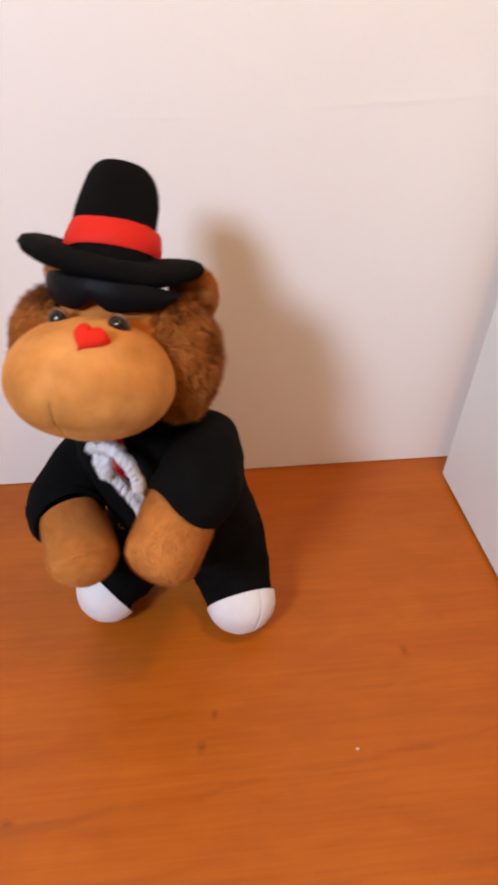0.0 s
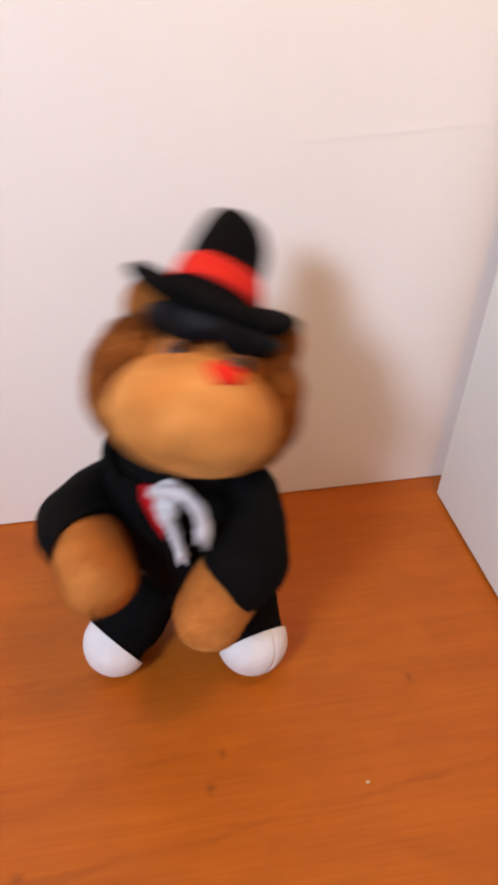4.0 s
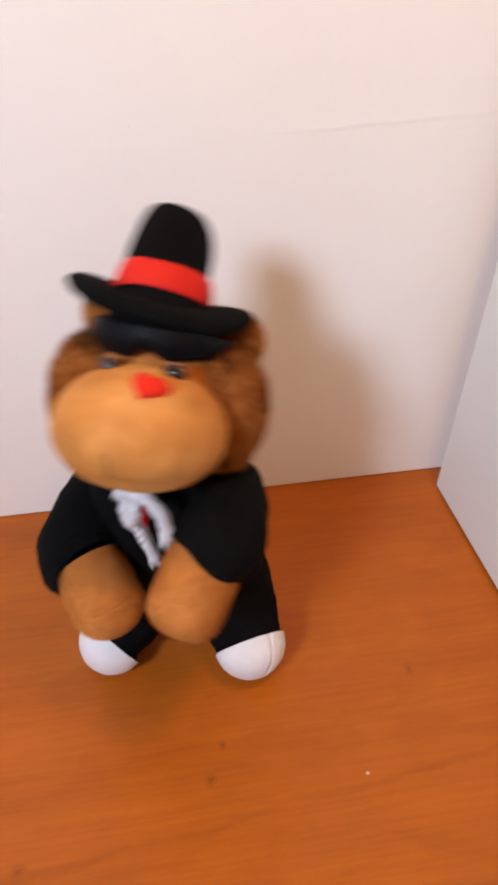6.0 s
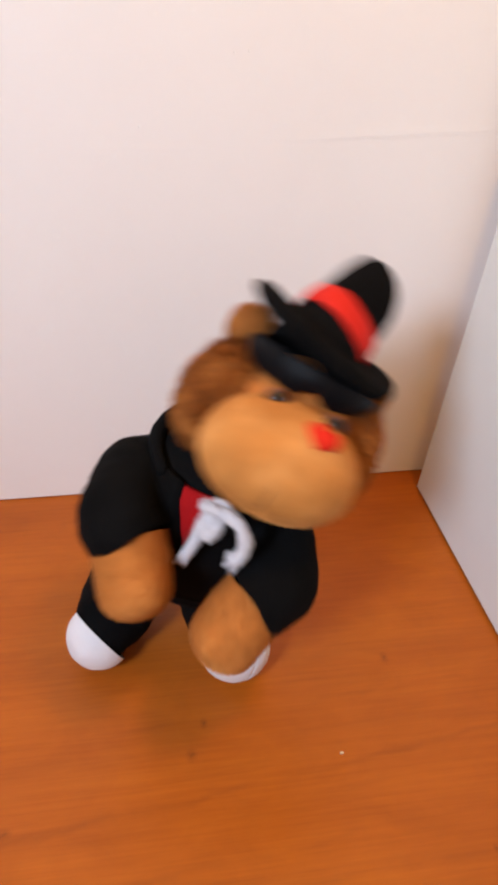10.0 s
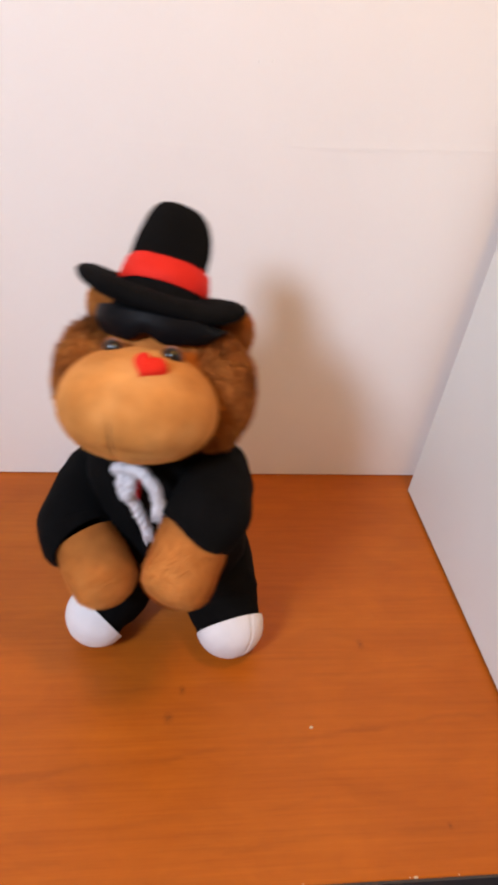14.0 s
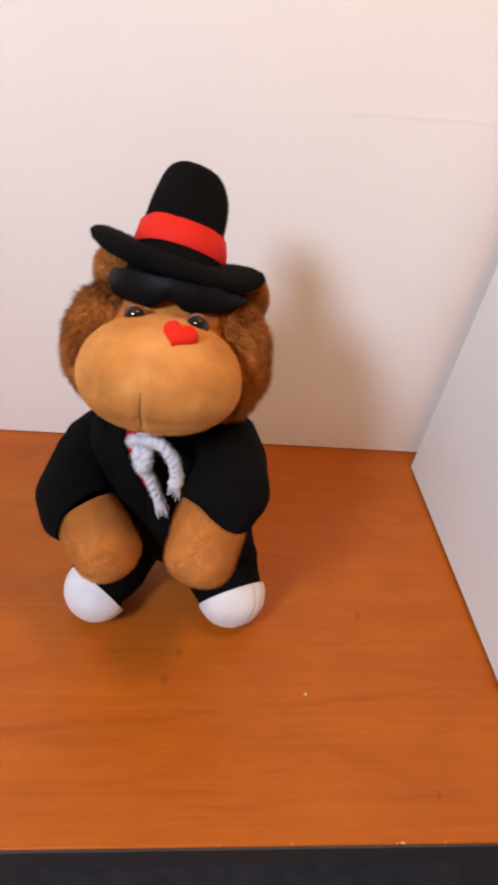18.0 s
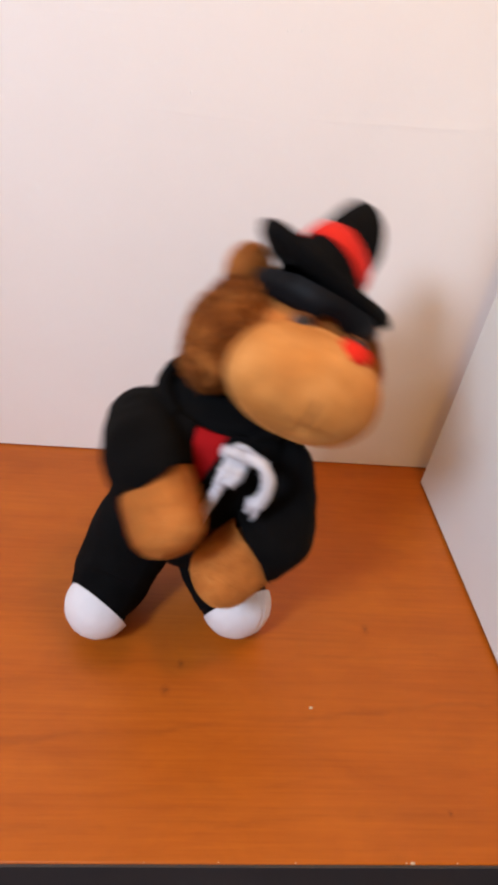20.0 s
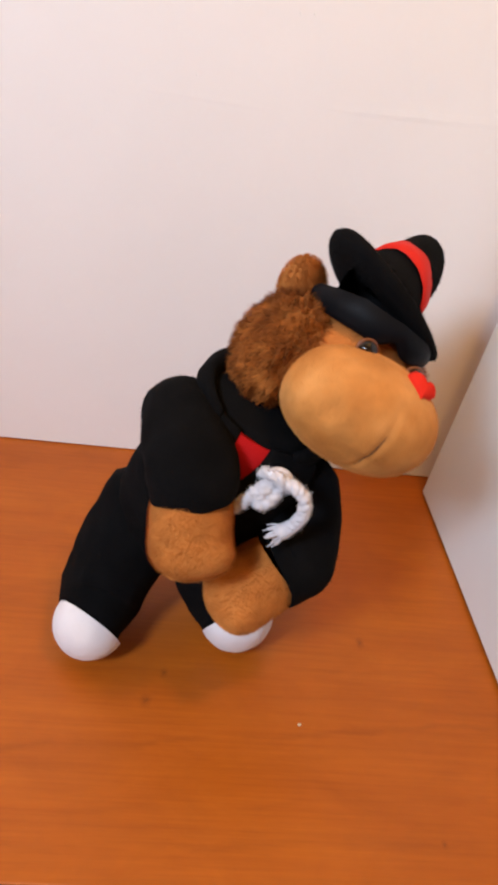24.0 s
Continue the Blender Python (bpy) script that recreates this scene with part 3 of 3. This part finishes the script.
def build_arm(toy, k):
    """A sleeve with a turned-in cuff; the stubby paw comes out of it towards the middle."""
    s = SHOULDER[k]
    cuff = Vector((k * 0.050, -0.014, 0.160))
    way = Vector((-k * 0.55, -0.50, -0.72)).normalized()
    path = [s + Vector((-k * 0.014, 0.006, 0.009)), s + Vector((k * 0.012, -0.004, -0.006)), cuff - way * 0.022 + Vector((k * 0.005, 0.004, 0)), cuff - way * 0.010]
    sleeve = tube(path, [0.023, 0.0275, 0.0305, 0.0295], 48, 44, 1.0, True, False)
    ring, lip = sleeve[0][-44:], []
    mid = sum(ring, Vector()) / 44
    for shrink, back in ((0.995, -0.0016), (0.95, -0.0022), (0.90, -0.0008), (0.86, 0.006)):
        lip += [mid + (p - mid) * shrink - way * back for p in ring]
    o = len(sleeve[0]) - 44
    turn_in = [(o + j * 44 + i, o + j * 44 + (i + 1) % 44, o + j * 44 + 44 + (i + 1) % 44, o + j * 44 + 44 + i) for j in range(4) for i in range(44)]
    sleeve = (sleeve[0] + lip, sleeve[1] + turn_in)
    arm = mesh_part("arm", moved(furred(folded(sleeve, 0.0030, 34, 7 + k), 4000, 0.0014, (0, 0, -0.3), 0.8, 0.00012, 50 + k, None, 1.2), s), BLACK, toy, "black jersey sleeve")
    mitt = tube([cuff - way * 0.012, cuff + way * 0.006, cuff + way * 0.027], [0.0250, 0.0272, 0.0262], 26, 40, 1.0, False, True, (0, 1, 0), 0.04, k)
    front = Vector((k * 0.1, -0.85, 0.35)).normalized()
    at = cuff + way * 0.027 + front * 0.022
    verts = [p + (front * 0.55 + (p - at).normalized() * 0.2) * 0.011 * math.exp(-((p - at).length / 0.014) ** 2) for p in mitt[0]]
    paw = mesh_part("paw", moved(furred((verts, mitt[1]), 18000, 0.0021, (0, -0.3, -0.7), 0.45, 0.00013, 20 + k, None, 1.3), s), PAW, arm, "orange-brown plush paw")
    return arm, paw


def build_leg(toy, k):
    hip, toe = Vector((0.018 * k + 0.004, 0.068, 0.105)), Vector((k * (0.0612 if k < 0 else 0.0625), 0.003, 0.0315))
    path = [hip, Vector((k * 0.034 + 0.003, 0.054, 0.076)), Vector((k * 0.051, 0.029, 0.0435)), toe]
    leg = mesh_part("leg", furred(folded(tube(path, [0.039, 0.039, 0.035, 0.0265 if k < 0 else 0.0285], 36, 40), 0.0028, 40, 5 + k), 3500, 0.0013, (0, 0, -0.3), 0.8, 0.00012, 60 + k, lambda p: p.z > 0.006, 1.2), BLACK, toy, "black jersey trouser leg")
    d = (toe - path[2]).normalized()

    def cap(u):
        return (0.965 if abs(u.x) < 0.035 else 1.0) + 0.012 * noise.noise(u * 4.0), (0, 0, 0)
    rim = (d + Vector((-0.45 if k < 0 else 0.0, 0, -0.15))).normalized()
    q = Vector((0, 0, 1)).rotation_difference(rim).to_matrix()
    v, f = ball(toe - d * 0.003, ((0.0300,) * 3 if k < 0 else (0.0315, 0.0315, 0.0305)), 96, 34, cap, q)
    verts = [Vector((p.x, p.y, max(p.z, 0.0002 + 0.3 * p.z if p.z > 0 else 0.0002))) for p in v]
    keep = [fc for fc in f if max(fc) <= 96 * 17]
    mesh_part("toe_cap", (verts, keep), WHITE, leg, "white cotton toe cap with a centre seam")
    return leg


MUZZLE_AT, MUZZLE_SIZE = Vector((0, -0.0266, 0.2880)), (0.0540, 0.0500, 0.0385)

MUZZLE_TILT = Matrix.Rotation(radians(-11), 3, "X")


def muzzle_shape(d):
    cleft = 0.036 * math.exp(-((d.x + 0.05) / 0.042) ** 2) * max(0.0, -d.y + 0.2) * min(1.0, max(0.0, 0.6 - d.z) * 1.2)
    cleft += 0.02 * math.exp(-((d.x - 0.72) / 0.10) ** 2 - ((d.z + 0.25) / 0.3) ** 2) + 0.035 * math.exp(-((d.x + 0.70) / 0.07) ** 2 - ((d.z + 0.15) / 0.22) ** 2)
    cleft += 0.028 * math.exp(-((d.z + 0.60 - 0.25 * d.x * d.x) / 0.06) ** 2 - (d.x / 0.55) ** 2) * (d.y < 0)
    cheek = 0.05 * (abs(d.x) ** 2) * max(0.0, -d.z + 0.2)
    full = (abs(d.x) ** 2.1 + abs(d.y) ** 2.1 + abs(d.z) ** 2.1) ** (-1 / 2.1)
    return full * (1.0 - cleft + cheek), (0, 0, 0)


def on_muzzle(d, out):
    """A point on the muzzle in a direction, out metres proud of it."""
    p = Vector((d.x * MUZZLE_SIZE[0], d.y * MUZZLE_SIZE[1], d.z * MUZZLE_SIZE[2])) * muzzle_shape(d)[0]
    return MUZZLE_AT + MUZZLE_TILT @ (p + p.normalized() * out)


def muzzle_form():
    return ball(MUZZLE_AT, MUZZLE_SIZE, 150, 64, muzzle_shape, MUZZLE_TILT)


def build_head(toy):
    skull = ball((0, 0.026, 0.289), (0.052, 0.053, 0.048), 48, 32)
    head = mesh_part("head", moved(furred(skull, 7000, 0.0016, (0, -0.2, -0.7), 0.45, 0.00025, 3, lambda p: p.y < 0.04, 1.2), NECK), FACE, toy, "rust-brown plush face")
    mesh_part("muzzle", moved(furred(muzzle_form(), 14000, 0.0010, (0, 0.35, -0.8), 0.35, 0.00010, 4, None, 1.0), NECK), MUZZLE, head, "large tan plush muzzle")
    # fine stitched seam in the valley, from the nose to the chin
    pts = []
    for a in np.linspace(-4, -50, 16):
        d = Vector((-0.05, -math.cos(radians(a)), math.sin(radians(a)))).normalized()
        pts.append(on_muzzle(d, 0.0001))
    mesh_part("mouth_seam", moved(tube(pts, [0.0002, 0.0005, 0.0006, 0.0006, 0.0005, 0.0001], 60, 8), NECK), THREAD, head, "dark stitched crease")
    # heart-shaped felt nose
    n, verts, faces = 40, [], []
    c = on_muzzle(Vector((0.235, -0.575, 0.785)).normalized(), 0.0018)
    for layer, h in ((1.0, -0.005), (0.98, 0.0012), (0.85, 0.0024), (0.45, 0.0032), (0.02, 0.0034)):
        for i in range(n):
            t = 2 * math.pi * i / n
            hx = 16 * math.sin(t) ** 3 / 17 * 0.0122 * layer
            hz = (13 * math.cos(t) - 5 * math.cos(2 * t) - 2 * math.cos(3 * t) - math.cos(4 * t) + 2) / 17 * 0.0114 * layer
            droop = 0.55 * abs(hx) ** 2 / 0.03
            verts.append(c + Matrix.Rotation(radians(-53), 3, "X") @ Matrix.Rotation(radians(14), 3, "Y") @ Vector((hx, -h + droop, hz)))
    for j in range(4):
        for i in range(n):
            a, b = j * n + i, j * n + (i + 1) % n
            faces.append((a, b, b + n, a + n))
    mesh_part("nose", moved((verts, faces), NECK), FELT_RED, head, "red felt heart-shaped nose")
    for k in (-1, 1):
        e = Vector((k * 0.0203 + 0.001, -0.0226, 0.3240))
        eye = ball(e, (0.0066, 0.0056, 0.0066), 26, 18)
        mesh_part("eye", moved(eye, NECK), EYE, head, "glossy black bead eye")
        rim = [e + Vector((math.cos(a) * 0.0066, 0.0010, math.sin(a) * 0.0066)) for a in np.linspace(0, 2 * math.pi, 18)]
        mesh_part("eye_rim", moved(tube(rim, [0.0014] * 2, 36, 8, 1.0, False, False), NECK), IRIS, head, "dark brown eye rim")
        lump = ball((k * 0.0465 - 0.005, 0.026, 0.285), (0.0265, 0.0355, 0.0405), 60, 40, lambda d: (1 + 0.10 * noise.noise(d * 3 + Vector((k, 0, 0))) + 0.07 * noise.noise(d * 6 + Vector((0, k, 3))), (0, 0, 0)))
        mesh_part("side_hair", moved(furred(lump, 20000, 0.0075, (k * 0.5, -0.15, -0.7), 0.4, 0.00028, 30 + k, None, 0.75), NECK), HAIR, head, "shaggy dark brown plush side hair")
        ear = ball((k * (0.050 if k < 0 else 0.044), 0.052, 0.327 if k < 0 else 0.320), (0.017, 0.009, 0.022), 28, 18, lambda d: (1 - 0.25 * max(0.0, -d.y) * (1 - d.z * d.z), (0, 0, 0)), Matrix.Rotation(radians(k * 24), 3, "Y"))
        mesh_part("ear", moved(furred(ear, 5000, 0.0035, (k * 0.4, -0.2, 0.6), 0.4, 0.00025, 40 + k, None, 1.2), NECK), PAW, head, "orange-brown plush ear")
    # satin fringe in two lobes over the brow, under the hat
    n3, verts, faces = 84, [], []
    for layer in (0, 1):
        for j in range(7):
            t = j / 6
            for i in range(n3 + 1):
                a = -1.6 + 2.9 * i / n3
                low = 0.3280 + 0.0075 * math.exp(-(a / 0.16) ** 2) - 0.004 * max(0.0, min(1.0, abs(a) - 0.6)) + 0.012 * max(0.0, abs(a) - 1.35) + 0.020 * max(0.0, a - 1.0)
                top = 0.349 - 0.012 * max(0.0, abs(a) - 0.7) - 0.006 * max(0.0, a)
                z = top + (low - top) * t
                bulge = 0.0026 * math.sin(math.pi * min(1.0, t * 1.05)) * (1 if layer == 0 else 0.2)
                r = 1.0 + (0.0 if layer == 0 else -0.06)
                verts.append(Vector(((0.0480 * r + bulge) * math.sin(a), 0.034 - (0.0485 * r + bulge) * math.cos(a), z)))
    w = n3 + 1
    o = 7 * w
    for j in range(6):
        for i in range(n3):
            a = j * w + i
            faces += [(a, a + 1, a + w + 1, a + w), (o + a, o + a + w, o + a + w + 1, o + a + 1)]
    for i in range(n3):
        a = 6 * w + i
        faces.append((a, a + 1, o + a + 1, o + a))
    mesh_part("fringe", moved((verts, faces), NECK), SATIN, head, "glossy black satin fringe in two lobes")
    return head


def build_hat(toy):
    base, top = HAT_BASE, Vector((-0.005, 0.060, 0.404))
    axis = (top - base).normalized()
    q = Vector((0, 0, 1)).rotation_difference(axis).to_matrix()
    # crown, soft and a little dented
    prof = ((-0.60, 0.0290), (-0.30, 0.0300), (-0.18, 0.0292), (-0.05, 0.0279), (0.10, 0.0268), (0.25, 0.0258), (0.4, 0.0252), (0.55, 0.0244), (0.70, 0.0232), (0.82, 0.0214), (0.91, 0.0190), (0.965, 0.0160), (0.995, 0.0114), (1.0, 0.0004))
    n, verts, faces = 40, [], []
    hgt = (top - base).length
    for t, r in prof:
        for i in range(n):
            a = 2 * math.pi * i / n
            w = 1 + 0.07 * noise.noise(Vector((math.cos(a), math.sin(a), t * 2.2)))
            verts.append(base + q @ Vector((r * w * math.cos(a) * 1.14, r * w * 0.88 * math.sin(a), t * hgt + 0.0008 * math.sin(2 * a + 0.6) * (t > 0.8) * r / 0.02)))
    for j in range(len(prof) - 1):
        for i in range(n):
            a, b = j * n + i, j * n + (i + 1) % n
            faces.append((a, b, b + n, a + n))
    faces.append(tuple(range((len(prof) - 1) * n, len(prof) * n)))
    crown_form = (verts, faces)
    # brim: padded, rolled up at the sides and drooping in front
    m, ring, verts, faces = 64, 14, [], []
    for i in range(m):
        a = 2 * math.pi * i / m
        ca, sa = math.cos(a), math.sin(a)
        inner = base + q @ Vector((0.008 * ca, 0.007 * sa, 0.003))
        side = ca * ca
        outer = Vector((0.0632 * ca, 0.036 + 0.0508 * sa, 0.3440 + 0.0055 * side * side - 0.0045 * max(0.0, -sa) ** 2 + 0.0014 * math.sin(3 * a + 1)))
        for j in range(ring):
            b = 2 * math.pi * j / ring
            u = 0.5 - 0.5 * math.cos(b)
            thick = 0.0072 * math.sin(b) * (0.6 + 0.75 * u)
            p = inner.lerp(outer, u)
            verts.append(p + Vector((0, 0, thick - 0.004 * u * (1 - u))))
    for i in range(m):
        for j in range(ring):
            a, b = i * ring + j, i * ring + (j + 1) % ring
            c, d = ((i + 1) % m) * ring + j, ((i + 1) % m) * ring + (j + 1) % ring
            faces.append((a, c, d, b))
    hat = mesh_part("hat", moved(furred((verts, faces), 5000, 0.0013, (0, 0, -0.2), 0.9, 0.00012, 71, None, 1.2), NECK), FELT, toy, "soft black felt hat with a padded brim")
    crown = mesh_part("crown", moved(furred(crown_form, 3500, 0.0012, (0, 0, -0.2), 0.9, 0.00012, 72, None, 1.2), base), FELT, hat, "tall soft black felt crown")
    # band
    n2, verts, faces = 56, [], []
    for t, out in ((-0.05, 0.0002), (-0.04, 0.0014), (0.10, 0.0018), (0.245, 0.0014), (0.255, 0.0001)):
        for i in range(n2):
            a = 2 * math.pi * i / n2
            r = np.interp(t, [p[0] for p in prof], [p[1] for p in prof]) + out
            sag = 0.0012 * math.sin(2 * a + 1.0)
            verts.append(base + q @ Vector((r * math.cos(a) * 1.16, r * 0.92 * math.sin(a), t * hgt + sag)))
    for j in range(4):
        for i in range(n2):
            a, b = j * n2 + i, j * n2 + (i + 1) % n2
            faces.append((a, b, b + n2, a + n2))
    band = mesh_part("hat_band", moved(folded((verts, faces), 0.0011, 110, 1), base), RED, hat, "bright red satin hat band")
    return hat, crown, band


toy = tagged(new("plush_toy"), "brown plush ape in black suit and hat, dancing on the desk", "plush toy")
room()
desk()
foam_panel()
crumbs()
trousers = mesh_part("trousers", moved(folded(ball((0.0, 0.062, 0.106), (0.053, 0.047, 0.054), 40, 26), 0.003, 36, 4), SEAT), BLACK, toy, "black jersey trouser seat")
for k in (-1, 1):
    build_leg(toy, k)
torso = build_torso(toy)
cord_bow, hanging_cord, knot = build_bow(toy)
arms = {k: build_arm(toy, k) for k in (-1, 1)}
head = build_head(toy)
hat, crown, hat_band = build_hat(toy)


# ---------------------------------------------------------------- the dance
# sway: 0 upright and turned to the toy's right, 1 leaning far over to its left; tenths of a second
SWAY_A = (-0.06, 0.04, 0.35, 0.82, 0.98, 0.77, 0.73, 0.73, 0.43, 0.13, -0.08, 0.11, 0.51, 0.97, 0.94, 0.58)
GAP_A = (0.12, -0.02, 0.1, 0.5, 0.95, 0.9, 0.5, 0.08, -0.02, 0.18, 0.6, 1, 0.88, 0.6, 0.52, 0.66, 0.6, 0.3, 0.06)
SWAY_B = (0.04, 0.31, 0.79, 1.06, 0.79, 0.4, -0.01, 0, 0.26, 0.7, 1.02, 0.81, 0.38, 0.03, -0.02, 0.22, 0.6, 1.02, 0.87, 0.47, 0.08, 0.01, 0.17, 0.21, 0.03, 0.16, 0.62, 1, 0.92, 0.53, 0.08, -0.03, 0.12, 0.5, 0.96)
SWAY_C = (0.99, 0.64, 0.13, -0.04, 0.08, 0.43, 0.91, 1, 0.69, 0.23, -0.05, 0.03, 0.35, 0.7, 0.59, 0.51, 0.68, 0.89, 0.58, 0.2, -0.06, 0.08, 0.41, 0.86, 0.98, 0.7, 0.24, -0.02, 0.03, 0.35, 0.88, 1.04, 0.77, 0.34, 0.01, -0.01)
GAP_B = (0.2, 0.65, 1, 0.8, 0.35, 0.02, 0.02, 0.3, 0.8, 1.02, 0.8, 0.4, 0.06, -0.02, 0.15, 0.2, 0.05, 0.15, 0.6)
SWAY_D = (1.01, 0.83, 0.48, 0.07, 0, 0.2, 0.57, 1, 0.9, 0.62, 0.43, 0.52, 0.55, 0.2, -0.01, 0.05, 0.39, 0.9, 1.03, 0.71, 0.25, -0.03, 0, 0.28, 0.77, 1.07, 0.79, 0.34, -0.01, -0.04, 0.2)
SWAY_E = (0.6, 1.01, 0.83, 0.42, 0.03, 0.01, 0.16, 0.19, 0.01, 0.14, 0.52, 1.05, 0.9, 0.59, 0.15, -0.05, 0.07, 0.39, 0.93, 1, 0.66, 0.21, -0.03, 0, 0.08, 0.09, 0.16, 0.46, 0.98, 1.05)
GAP_C = (0.85, 0.4, 0.05, 0, 0.25, 0.75, 1.02, 0.85, 0.4, 0.03, 0.02, 0.3, 0.8, 1.03, 0.8, 0.35, 0.02, -0.02, 0.2)
SWAY_F = (0.66, 1.1, 1.02, 0.84, 0.86, 0.69, 0.27, -0.03, -0.01, 0.27, 0.73, 1.08, 0.78, 0.35, 0, -0.07, 0.17, 0.58, 1.03, 0.88, 0.45, 0.06, -0.1, 0.09, 0.5, 1.07, 1, 0.84, 0.82, 0.72, 0.31, 0.03, -0.08, 0.13, 0.51, 1.08)


NODS = ((0, 2.1), (1, -2.1), (4, -1.6), (5, -0.1), (6, -1.3), (7, 0.2), (8, 1.5), (9, -1.2), (10, 2.0), (13, 0.7), (14, -1.3), (15, -0.8), (16, 3.2), (17, 2.2), (18, -0.9), (21, -1.5), (22, -1.9), (23, 0.6), (24, 1.6))


def nod_at(t):
    """The head's small nods: degrees, dying away within 0.4 s."""
    return sum(d * max(0.0, 1 - abs(t - at) / 0.4) for at, d in NODS)


def motions():
    sway = [s for run in (SWAY_A, GAP_A, SWAY_B, SWAY_C, GAP_B, SWAY_D, SWAY_E, GAP_C, SWAY_F) for s in run]
    n = len(sway)
    speed = [(sway[min(i + 1, n - 1)] - sway[max(i - 1, 0)]) / 0.2 for i in range(n - 1)] + [0.0]
    beats = [(i / 10, sway[i], speed[i], nod_at(i / 10)) for i in range(n)]
    beats.insert(n - 1, (23.95, 0.95, 2.0, 0.5))
    walk(toy, [(t, pose(x, y, 0, 0, 0, a)) for t, x, y, a in (
        (0, -0.3191, -0.2198, -11.5), (1, -0.3171, -0.2211, -9.2), (4, -0.3121, -0.2317, -8.2), (5, -0.3146, -0.2370, -10.7), (6, -0.3157, -0.2403, -11.1),
        (7, -0.3165, -0.2445, -13.0), (8, -0.3200, -0.2533, -13.6), (9, -0.3153, -0.2559, -11.8), (10, -0.3166, -0.2595, -12.7), (13, -0.3127, -0.2657, -8.8),
        (14, -0.3064, -0.2702, -6.9), (15, -0.3053, -0.2675, -6.7), (16, -0.3058, -0.2769, -2.9), (17, -0.3036, -0.2789, -1.5), (18, -0.3040, -0.2812, -0.7),
        (21, -0.2969, -0.2888, 6.4), (22, -0.2910, -0.2938, 8.9), (23, -0.2939, -0.2952, 7.4), (24, -0.2910, -0.2949, 9.2))])
    walk(torso, [(b[0], torso_pose(b)) for b in beats])
    walk(cord_bow, [(b[0], torso_pose(b) @ Matrix.Translation(blend(BOW_SHIFT, b))) for b in beats])
    walk(head, [(b[0], head_pose(b)) for b in beats])
    walk(hat, [(b[0], hat_pose(b)) for b in beats])
    walk(trousers, [(b[0], Matrix.Translation(SEAT) @ turned(0, -4 + 18 * b[1], 0)) for b in beats])
    for ob in hanging_cord:
        walk(ob, [(b[0], Matrix.Translation(knot) @ turned(0, 20 * b[1], 0)) for b in beats])
    for ob in (crown, hat_band):
        walk(ob, [(b[0], crown_pose(b)) for b in beats])
    for k, ob in arms.items():
        walk(ob[0], [(b[0], arm_pose(k, b)) for b in beats])


motions()
